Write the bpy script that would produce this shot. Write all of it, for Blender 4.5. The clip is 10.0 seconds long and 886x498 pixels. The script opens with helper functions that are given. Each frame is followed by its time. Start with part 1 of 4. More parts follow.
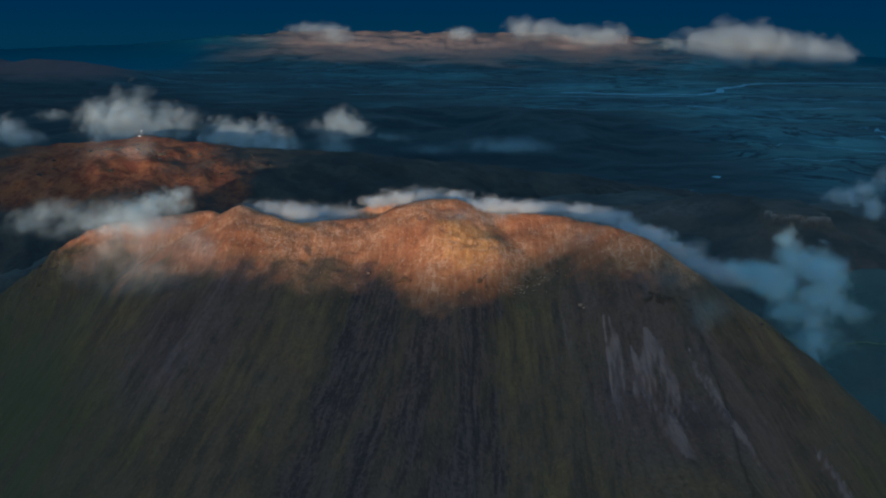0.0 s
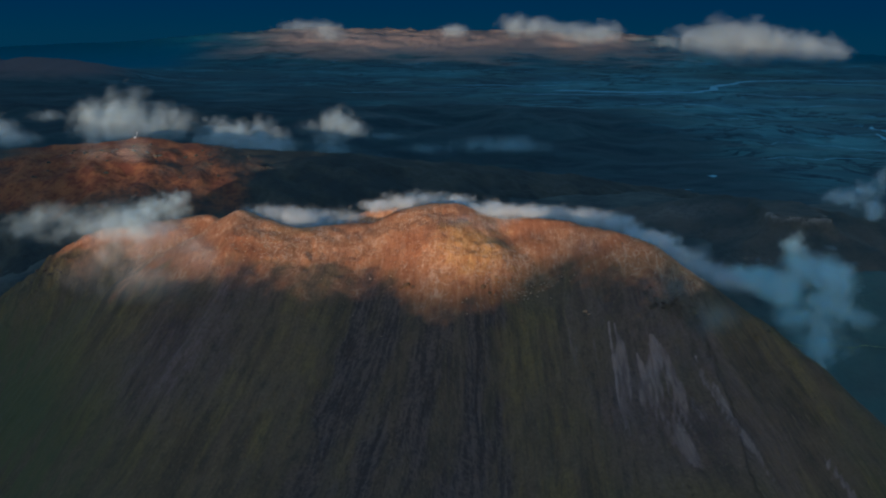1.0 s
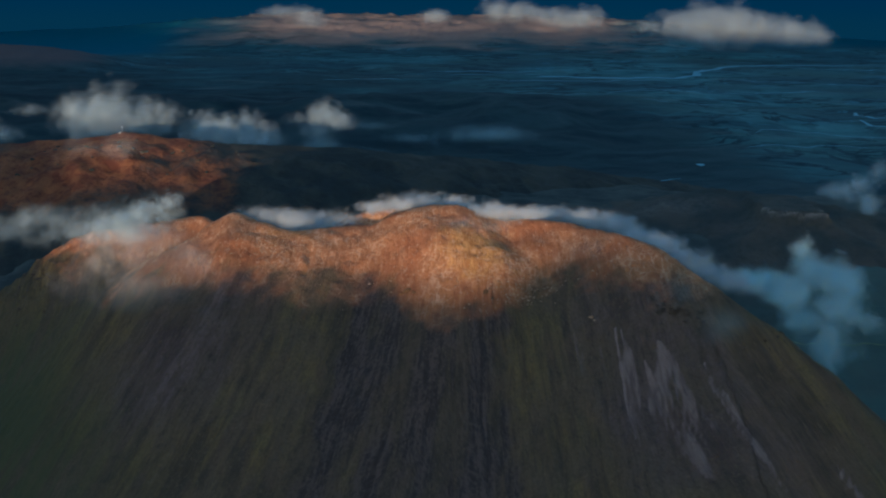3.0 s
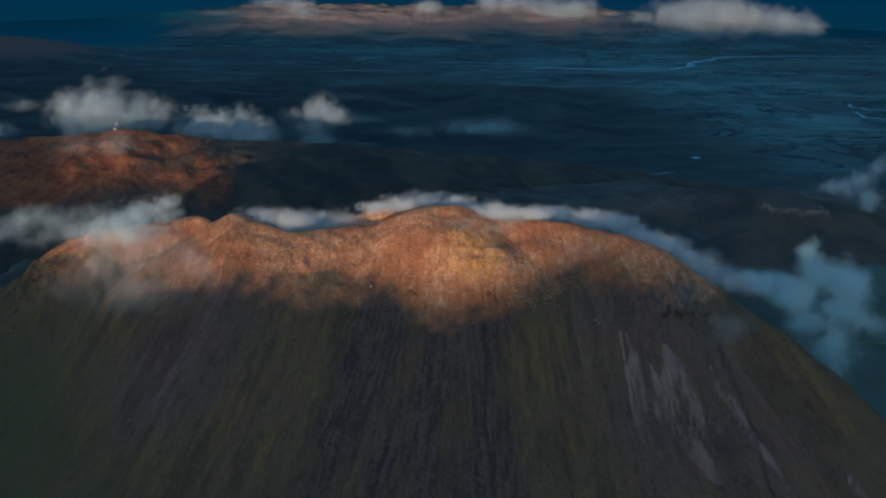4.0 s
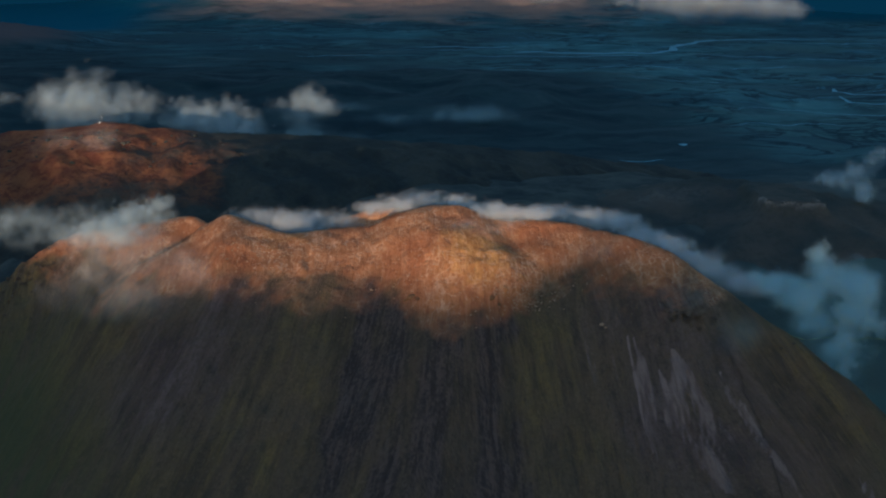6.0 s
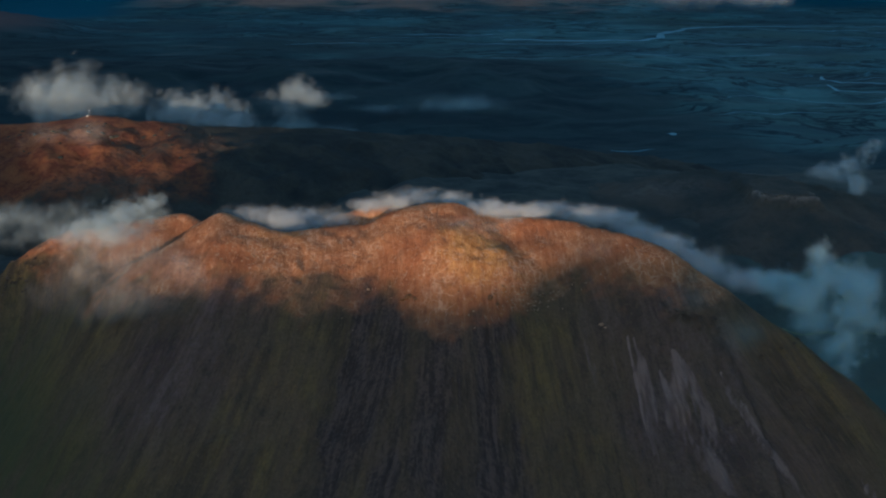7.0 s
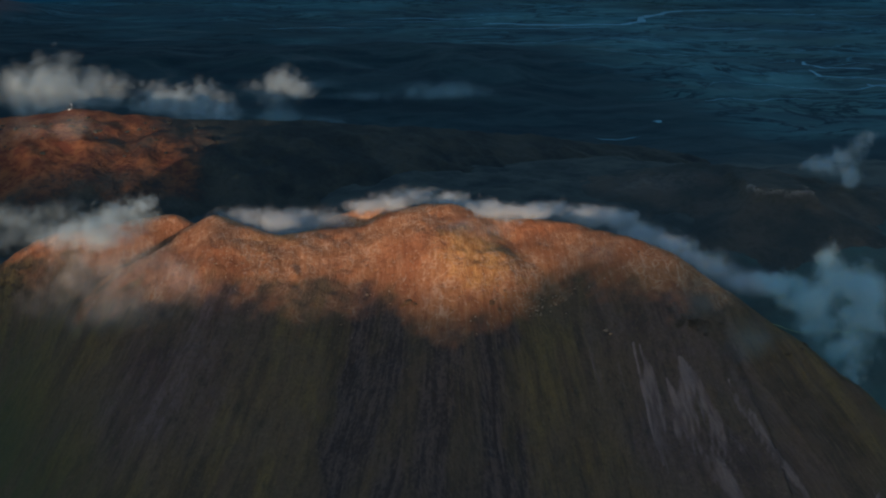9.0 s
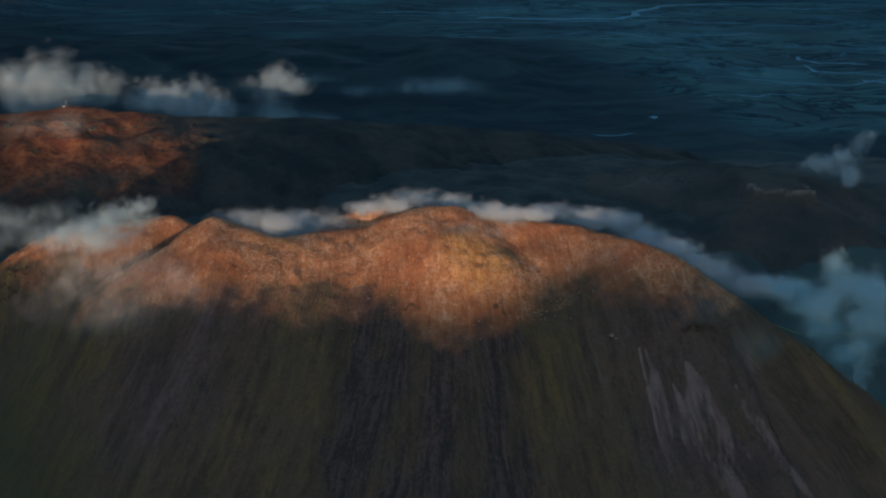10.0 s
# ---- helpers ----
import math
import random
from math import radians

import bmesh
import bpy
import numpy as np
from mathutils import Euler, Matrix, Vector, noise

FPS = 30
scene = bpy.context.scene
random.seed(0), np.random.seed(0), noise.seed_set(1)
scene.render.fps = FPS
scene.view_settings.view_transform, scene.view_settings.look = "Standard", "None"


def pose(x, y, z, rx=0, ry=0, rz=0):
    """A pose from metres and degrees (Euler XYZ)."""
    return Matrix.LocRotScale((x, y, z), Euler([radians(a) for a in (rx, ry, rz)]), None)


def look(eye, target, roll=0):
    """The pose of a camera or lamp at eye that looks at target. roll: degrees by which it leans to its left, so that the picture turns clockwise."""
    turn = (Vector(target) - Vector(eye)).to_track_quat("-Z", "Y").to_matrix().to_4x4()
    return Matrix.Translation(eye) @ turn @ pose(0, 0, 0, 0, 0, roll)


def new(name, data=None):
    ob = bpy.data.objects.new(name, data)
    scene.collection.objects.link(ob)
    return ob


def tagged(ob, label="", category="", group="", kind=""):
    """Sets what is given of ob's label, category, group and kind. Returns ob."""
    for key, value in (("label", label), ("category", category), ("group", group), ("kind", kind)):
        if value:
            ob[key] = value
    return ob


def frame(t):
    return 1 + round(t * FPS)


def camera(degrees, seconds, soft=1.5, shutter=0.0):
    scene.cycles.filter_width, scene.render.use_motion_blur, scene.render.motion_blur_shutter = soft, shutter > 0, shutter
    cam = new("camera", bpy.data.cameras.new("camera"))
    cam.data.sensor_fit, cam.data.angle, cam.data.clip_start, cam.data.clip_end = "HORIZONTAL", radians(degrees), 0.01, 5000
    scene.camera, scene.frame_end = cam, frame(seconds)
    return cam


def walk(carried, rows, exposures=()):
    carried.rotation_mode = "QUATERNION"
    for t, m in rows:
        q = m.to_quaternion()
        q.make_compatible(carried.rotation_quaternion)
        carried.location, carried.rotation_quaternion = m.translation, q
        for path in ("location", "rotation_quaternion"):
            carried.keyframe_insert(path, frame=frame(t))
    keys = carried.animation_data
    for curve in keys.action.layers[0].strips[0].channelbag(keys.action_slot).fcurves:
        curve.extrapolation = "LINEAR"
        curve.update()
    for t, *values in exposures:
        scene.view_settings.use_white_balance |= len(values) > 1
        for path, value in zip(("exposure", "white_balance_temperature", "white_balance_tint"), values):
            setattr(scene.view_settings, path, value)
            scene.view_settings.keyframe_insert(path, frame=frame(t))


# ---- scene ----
cam = camera(44.7, 10.0, soft=2.1)
PATH = [
    (0, (-0.001, -0.04, 316.899), (-0.007, 1.901, 316.417), 0.6),
    (0.5, (-3.146, 3.776, 318.501), (-3.145, 5.716, 318.017), 0.6),
    (1, (-6.423, 7.717, 320.461), (-6.414, 9.656, 319.973), 0.6),
    (1.5, (-9.624, 11.818, 322.516), (-9.606, 13.757, 322.023), 0.6),
    (2, (-12.722, 15.647, 324.499), (-12.694, 17.584, 323.999), 0.5),
    (2.5, (-15.815, 19.505, 326.375), (-15.777, 21.439, 325.867), 0.5),
    (4, (-25.088, 31.253, 333.971), (-25.025, 33.179, 333.435), 0.5),
    (4.5, (-28.036, 34.992, 335.786), (-27.966, 36.916, 335.243), 0.5),
    (5, (-31.054, 38.916, 337.639), (-30.974, 40.837, 337.089), 0.5),
    (5.5, (-34.102, 43.092, 339.456), (-34.012, 45.011, 338.899), 0.5),
    (7, (-43.482, 55.279, 347.178), (-43.354, 57.185, 346.585), 0.5),
    (7.5, (-46.326, 59.439, 349.064), (-46.184, 61.342, 348.465), 0.6),
    (8, (-49.294, 63.608, 351.051), (-49.139, 65.508, 350.445), 0.6),
    (8.5, (-52.245, 67.676, 353.116), (-52.082, 69.572, 352.501), 0.7),
    (9, (-55.144, 71.829, 355.102), (-54.974, 73.721, 354.477), 0.6),
    (9.5, (-58.038, 76.041, 356.97), (-57.861, 77.929, 356.337), 0.7),
    (10, (-60.956, 80.427, 358.526), (-60.77, 82.313, 357.888), 0.8),
]
walk(cam, [(t, look(eye, target, roll)) for t, eye, target, roll in PATH], [(0.0, 1.68, 5550, 3.5), (5.0, 1.59, 5800, 5.5), (10.0, 1.38, 6150, 8.0)])

# ---- sky and sun: the last light comes in low over a far range added behind the viewpoint ----
SUN_RISE, SUN_TURN = 1.7, 12.0
world = bpy.data.worlds.new("evening_sky")
scene.world = world
world.use_nodes = True
wn = world.node_tree.nodes
sky = wn.new("ShaderNodeTexSky")
sky.sky_type, sky.sun_disc = "NISHITA", False
sky.sun_elevation, sky.sun_rotation = radians(SUN_RISE), radians(180 + SUN_TURN)
sky.altitude, sky.air_density, sky.dust_density, sky.ozone_density = 600, 1.0, 0.6, 2.0
wn["Background"].inputs["Strength"].default_value = 0.15
world.node_tree.links.new(sky.outputs[0], wn["Background"].inputs["Color"])
sun = new("sun", bpy.data.lights.new("sun", "SUN"))
sun.data.energy, sun.data.angle, sun.data.color = 1.5, radians(0.55), (1.0, 0.66, 0.43)
a, e = radians(SUN_TURN), radians(SUN_RISE)
sun.matrix_world = look((0, -500, 900), Vector((0, -500, 900)) + Vector((math.sin(a) * math.cos(e), math.cos(a) * math.cos(e), -math.sin(e))))
scene.cycles.transparent_max_bounces = 96

# ---- fields: numpy noise and the heights of the land ----
def hashed(ix, iy, seed):
    h = (ix.astype(np.int64) * 374761393 + iy.astype(np.int64) * 668265263 + seed * 974634757) & 0xFFFFFFFF
    h = ((h ^ (h >> 13)) * 1274126177) & 0xFFFFFFFF
    return ((h ^ (h >> 16)) & 0xFFFFFF) / float(0xFFFFFF)


def gnoise(x, y, seed=0):
    """Gradient noise, about -1 to 1."""
    x, y = np.asarray(x, float), np.asarray(y, float)
    ix, iy = np.floor(x), np.floor(y)
    fx, fy = x - ix, y - iy
    ux, uy = fx * fx * fx * (fx * (fx * 6 - 15) + 10), fy * fy * fy * (fy * (fy * 6 - 15) + 10)

    def corner(dx, dy):
        a = hashed(ix + dx, iy + dy, seed) * 2 * np.pi
        return np.cos(a) * (fx - dx) + np.sin(a) * (fy - dy)

    top = corner(0, 0) * (1 - ux) + corner(1, 0) * ux
    low = corner(0, 1) * (1 - ux) + corner(1, 1) * ux
    return (top * (1 - uy) + low * uy) * 1.5


def fbm(x, y, octaves=4, seed=0, gain=0.5):
    total, amp = 0.0, 1.0
    for k in range(octaves):
        total = total + amp * gnoise(x * 2.03 ** k + 17.3 * k, y * 2.03 ** k - 9.1 * k, seed + k)
        amp *= gain
    return total


def ridged(x, y, octaves=4, seed=0, gain=0.5):
    total, amp = 0.0, 1.0
    for k in range(octaves):
        total = total + amp * (1 - 2 * np.abs(gnoise(x * 2.1 ** k + 5.7 * k, y * 2.1 ** k + 3.3 * k, seed + k)))
        amp *= gain
    return total


def step(a, b, x):
    t = np.clip((x - a) / (b - a), 0, 1)
    return t * t * (3 - 2 * t)


def bell(x, middle, width):
    return np.exp(-((x - middle) / width) ** 2)


def crest(x, y, knots):
    """Distance to a crest line, its height at the nearest place, and that place."""
    best = np.full(x.shape, 1e9)
    zc, cx, cy = np.zeros(x.shape), np.zeros(x.shape), np.zeros(x.shape)
    for (ax, ay, az), (bx, by, bz) in zip(knots, knots[1:]):
        dx, dy = bx - ax, by - ay
        t = np.clip(((x - ax) * dx + (y - ay) * dy) / (dx * dx + dy * dy), 0, 1)
        px, py = ax + t * dx, ay + t * dy
        d = np.hypot(x - px, y - py)
        near = d < best
        s = t * t * (3 - 2 * t) * 0.5 + t * 0.5
        best, zc = np.where(near, d, best), np.where(near, az + s * (bz - az), zc)
        cx, cy = np.where(near, px, cx), np.where(near, py, cy)
    return best, zc, cx, cy


def smooth_max(a, b, k):
    h = np.clip(0.5 + 0.5 * (a - b) / k, 0, 1)
    return b * (1 - h) + a * h + k * h * (1 - h)


# crest lines of the main mountain: the summit ridge and the lower shoulder behind its western end
SUMMIT = [(-161, 690, 161), (-149, 696, 167.5), (-137, 700, 173.2), (-124, 692, 170.5), (-96, 680, 164.5), (-75, 690, 166), (-48, 692, 167), (-34, 692, 175), (-12, 692, 180), (8, 690, 178.5), (26, 688, 174.5), (80, 660, 174.5), (114, 614, 175.5)]
BACK = [(-66, 724, 163), (-44, 718, 170.5), (-20, 706, 175)]
SHOULDER = [(-300, 748, 110), (-279, 750, 129), (-257, 752, 140), (-240, 756, 147), (-211, 760, 151.5), (-172, 760, 155.5), (-152, 752, 150)]
SPUR = [(116, 612, 173), (137, 593, 163), (164, 566, 147), (188, 530, 131), (212, 490, 112), (242, 430, 80), (275, 370, 40)]


def drop(d, bend, gentle, steep):
    """Fall below the crest at the distance d: gentle as far as bend, then steep."""
    return gentle * d + (steep - gentle) * (np.sqrt((d - bend) ** 2 + 400) + d - bend - np.sqrt(bend ** 2 + 400) + bend) / 2


def mountain_fields(x, y):
    """Height of the main mountain without its rough relief, distance from the crest, and the place where its fall line leaves the top."""
    d1, z1, cx1, cy1 = crest(x, y, SUMMIT)
    d2, z2, cx2, cy2 = crest(x, y, SHOULDER)
    d3, z3, cx3, cy3 = crest(x, y, SPUR)
    east = step(55, 105, cx1)
    bend = 55 - 24 * bell(cx1, -46, 28) + 12 * bell(cx1, 32, 26)
    a = z1 - drop(d1, bend * (1 - east) + 12 * east, 0.26 + 0.30 * east, 0.66)
    b = z2 - drop(d2, 22, 0.30, 0.70) - 0.45 * np.clip(cx2 - x, 0, None)
    c = z3 - drop(d3, 4, 0.6, 0.68) - 0.1 * np.clip(x - cx3, 0, None)
    # the far side falls away faster
    a = a - 0.30 * np.clip(y - cy1, 0, None) - 0.16 * np.clip(x - 118, 0, None) - 0.30 * np.clip(-156 - x, 0, None)
    b = b - 0.40 * np.clip(y - cy2, 0, None)
    c = c - 0.25 * np.clip(y - cy3, 0, None)
    d4, z4, _, _ = crest(x, y, BACK)
    z = smooth_max(smooth_max(a, b, 6.0), c, 5.0)
    z = smooth_max(z, z4 - 0.75 * d4, 2.0)
    first = a > np.maximum(b, c)
    second = b > c
    d = np.where(first, d1, np.where(second, d2, d3))
    cx, cy = np.where(first, cx1, np.where(second, cx2, cx3)), np.where(first, cy1, np.where(second, cy2, cy3))
    k = 40 / np.maximum(d, 40)
    return z, d, cx + (x - cx) * k, cy + (y - cy) * k

# ---- materials ----
class Nodes:
    """A small builder for node materials."""

    def __init__(self, name):
        self.mat = bpy.data.materials.new(name)
        self.mat.use_nodes = True
        self.tree = self.mat.node_tree
        self.tree.nodes.clear()
        self.out = self.add("ShaderNodeOutputMaterial")

    def add(self, kind, **sockets):
        n = self.tree.nodes.new(kind)
        for key, value in sockets.items():
            self.put(n.inputs[key.replace("_", " ")], value)
        return n

    def put(self, socket, value):
        if isinstance(value, bpy.types.NodeSocket):
            self.tree.links.new(value, socket)
        elif isinstance(value, bpy.types.Node):
            self.tree.links.new(value.outputs[0], socket)
        else:
            socket.default_value = value

    def attribute(self, name, output="Fac"):
        n = self.add("ShaderNodeAttribute")
        n.attribute_name = name
        return n.outputs[output]

    def place(self):
        return self.add("ShaderNodeNewGeometry").outputs["Position"]

    def scaled(self, vector, sx, sy, sz):
        n = self.add("ShaderNodeMapping")
        self.put(n.inputs["Vector"], vector)
        n.inputs["Scale"].default_value = (sx, sy, sz)
        return n.outputs[0]

    def noise(self, vector, scale, detail=4.0, rough=0.55, warp=0.0):
        n = self.add("ShaderNodeTexNoise")
        self.put(n.inputs["Vector"], vector)
        n.inputs["Scale"].default_value, n.inputs["Detail"].default_value = scale, detail
        n.inputs["Roughness"].default_value, n.inputs["Distortion"].default_value = rough, warp
        return n.outputs[0]

    def ramp(self, fac, low, high, a=0.0, b=1.0):
        n = self.add("ShaderNodeMapRange")
        n.interpolation_type = "SMOOTHSTEP"
        self.put(n.inputs["Value"], fac)
        n.inputs["From Min"].default_value, n.inputs["From Max"].default_value = low, high
        n.inputs["To Min"].default_value, n.inputs["To Max"].default_value = a, b
        return n.outputs[0]

    def sums(self, kind, a, b):
        n = self.add("ShaderNodeMath")
        n.operation = kind
        self.put(n.inputs[0], a)
        self.put(n.inputs[1], b)
        return n.outputs[0]

    def mix(self, fac, a, b, blend="MIX"):
        n = self.add("ShaderNodeMix")
        n.data_type, n.blend_type = "RGBA", blend
        self.put(n.inputs[0], fac)
        self.put(n.inputs[6], a if not isinstance(a, tuple) else (*a, 1.0))
        self.put(n.inputs[7], b if not isinstance(b, tuple) else (*b, 1.0))
        return n.outputs[2]

    def surface(self, colour, rough=0.9, height=None, strength=0.5, distance=1.0, gloss=0.2):
        b = self.add("ShaderNodeBsdfPrincipled")
        self.put(b.inputs["Base Color"], colour if not isinstance(colour, tuple) else (*colour, 1.0))
        self.put(b.inputs["Roughness"], rough)
        b.inputs["Specular IOR Level"].default_value = gloss
        if height is not None:
            n = self.add("ShaderNodeBump")
            n.inputs["Strength"].default_value, n.inputs["Distance"].default_value = strength, distance
            self.put(n.inputs["Height"], height)
            self.put(b.inputs["Normal"], n.outputs[0])
        self.put(self.out.inputs["Surface"], b.outputs[0])
        return self.mat


def mountain_material():
    """Ochre rock on top with the low sun's orange painted in, mossy turf and streaks of scree on the face, which follow
    the fall lines.
    """
    m = Nodes("mountain_slope")
    fall, where = m.attribute("fall", "Vector"), m.place()
    fine, lumps, broad = m.noise(where, 0.42, 5, 0.62), m.noise(where, 0.10, 5, 0.6), m.noise(where, 0.028, 4, 0.6)
    streak, thin = m.noise(fall, 0.11, 4, 0.65), m.noise(fall, 0.42, 3, 0.6)
    wide = m.noise(m.scaled(fall, 1.0, 1.0, 2.5), 0.05, 4, 0.6)

    def shifted(name, by, amount, low, high):
        return m.ramp(m.sums("ADD", m.attribute(name), m.sums("MULTIPLY", m.sums("SUBTRACT", by, 0.5), amount)), low, high)

    turf = m.mix(m.ramp(streak, 0.38, 0.62), (0.094, 0.070, 0.048), (0.192, 0.136, 0.060))
    turf = m.mix(shifted("brown", wide, 1.8, 0.2, 1.0), turf, m.mix(m.ramp(streak, 0.36, 0.64), (0.088, 0.062, 0.058), (0.178, 0.124, 0.112)))
    turf = m.mix(m.ramp(wide, 0.50, 0.66, 0.0, 0.5), turf, (0.145, 0.100, 0.076))
    turf = m.mix(m.ramp(broad, 0.40, 0.66, 0.0, 0.8), turf, (0.150, 0.106, 0.070))
    turf = m.mix(m.ramp(m.noise(m.scaled(fall, 1.0, 1.0, 4.0), 0.20, 4, 0.6), 0.48, 0.70, 0.0, 0.5), turf, (0.066, 0.054, 0.042))
    turf = m.mix(m.ramp(thin, 0.50, 0.70, 0.0, 0.40), turf, (0.060, 0.050, 0.040))
    turf = m.mix(m.ramp(fine, 0.40, 0.75, 0.0, 0.5), turf, (0.085, 0.066, 0.040))
    tufts = m.noise(m.scaled(fall, 1.0, 1.0, 6.0), 0.75, 4, 0.7, 0.3)
    turf = m.mix(m.ramp(tufts, 0.55, 0.70, 0.0, 0.45), turf, (0.050, 0.042, 0.038))
    turf = m.mix(m.ramp(tufts, 0.30, 0.46, 0.48, 0.0), turf, (0.205, 0.150, 0.096))
    turf = m.mix(m.sums("MULTIPLY", m.attribute("bare"), m.ramp(lumps, 0.35, 0.70, 0.0, 0.4)), turf, (0.150, 0.108, 0.082))
    turf = m.mix(m.sums("MULTIPLY", m.attribute("green"), m.ramp(streak, 0.35, 0.6, 0.3, 1.0)), turf, (0.064, 0.080, 0.042))
    dark = m.mix(m.ramp(m.sums("ADD", m.sums("MULTIPLY", thin, 0.5), m.sums("MULTIPLY", tufts, 0.5)), 0.38, 0.60), (0.128, 0.094, 0.080), (0.060, 0.047, 0.042))
    pale = m.mix(m.ramp(thin, 0.3, 0.7), (0.150, 0.106, 0.092), (0.280, 0.204, 0.180))
    rock = m.mix(m.ramp(broad, 0.38, 0.62), (0.36, 0.145, 0.070), (0.44, 0.205, 0.098))
    rock = m.mix(m.ramp(lumps, 0.44, 0.66, 0.0, 0.32), rock, (0.250, 0.094, 0.048))
    wash = m.noise(m.scaled(fall, 1.0, 1.0, 3.0), 0.30, 5, 0.68, 0.4)
    rock = m.mix(m.ramp(wash, 0.50, 0.66, 0.0, 0.45), rock, (0.200, 0.078, 0.044))
    rock = m.mix(m.sums("MULTIPLY", m.ramp(wash, 0.36, 0.46, 1.0, 0.0), m.ramp(broad, 0.42, 0.60, 0.1, 0.75)), rock, (0.56, 0.35, 0.23))
    rock = m.mix(m.ramp(thin, 0.55, 0.68, 0.0, 0.24), rock, (0.56, 0.335, 0.20))
    rock = m.mix(m.ramp(thin, 0.34, 0.46, 0.38, 0.0), rock, (0.215, 0.090, 0.048))
    rock = m.mix(shifted("ochre", lumps, 1.6, 0.25, 1.0), rock, m.mix(m.ramp(wash, 0.35, 0.62), (0.58, 0.31, 0.115), (0.40, 0.185, 0.066)))
    rock = m.mix(m.ramp(fine, 0.54, 0.70, 0.0, 0.3), rock, (0.26, 0.110, 0.050))
    rock = m.mix(m.ramp(m.noise(m.scaled(fall, 1.0, 1.0, 5.0), 0.40, 5, 0.72, 0.5), 0.56, 0.70, 0.0, 0.55), rock, (0.68, 0.46, 0.31))
    vein = m.add("ShaderNodeTexVoronoi")
    vein.feature = "DISTANCE_TO_EDGE"
    m.put(vein.inputs["Vector"], m.mix(0.85, where, m.scaled(m.add("ShaderNodeTexNoise", Vector=where, Scale=0.08).outputs[1], 60, 60, 60), "ADD"))
    vein.inputs["Scale"].default_value = 0.07
    rock = m.mix(m.sums("MULTIPLY", m.ramp(vein.outputs["Distance"], 0.015, 0.07, 1.0, 0.0), m.ramp(broad, 0.44, 0.60, 0.0, 0.55)), rock, (0.60, 0.38, 0.24))
    col = m.mix(shifted("dark", streak, 1.6, 0.15, 0.95), turf, dark)
    col = m.mix(m.sums("MULTIPLY", shifted("pale", streak, 1.1, 0.32, 0.80), 0.95), col, pale)
    col = m.mix(shifted("rock", lumps, 0.7, 0.15, 0.85), col, rock)
    height = m.sums("ADD", m.sums("ADD", m.sums("MULTIPLY", lumps, 1.6), m.sums("MULTIPLY", wash, 1.6)), m.sums("ADD", fine, m.sums("MULTIPLY", m.sums("MULTIPLY", thin, m.sums("SUBTRACT", 1.0, m.attribute("rock"))), 1.2)))
    return m.surface(col, 0.95, height, 0.7, 1.2, 0.1)


def hill_material(name, turf_a, turf_b, rock_a, rock_b, scale):
    """Turf with bare rock and painted sunlit tones where the attribute says so."""
    m = Nodes(name)
    where = m.place()
    fine, broad = m.noise(where, 0.18 * scale, 5, 0.65), m.noise(where, 0.02 * scale, 4, 0.6)
    turf = m.mix(m.ramp(broad, 0.35, 0.65), turf_a, turf_b)
    rock = m.mix(m.ramp(m.sums("ADD", m.sums("MULTIPLY", fine, 0.5), m.sums("MULTIPLY", m.noise(where, 0.045 * scale, 4, 0.6), 0.5)), 0.40, 0.60), rock_a, rock_b)
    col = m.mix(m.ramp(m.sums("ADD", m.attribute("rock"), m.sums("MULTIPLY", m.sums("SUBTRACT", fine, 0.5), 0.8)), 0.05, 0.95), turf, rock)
    col = m.mix(m.ramp(fine, 0.45, 0.75, 0.0, 0.4), col, tuple(0.5 * c for c in turf_a))
    return m.surface(col, 0.95, fine, 0.8, 3.0, 0.1)


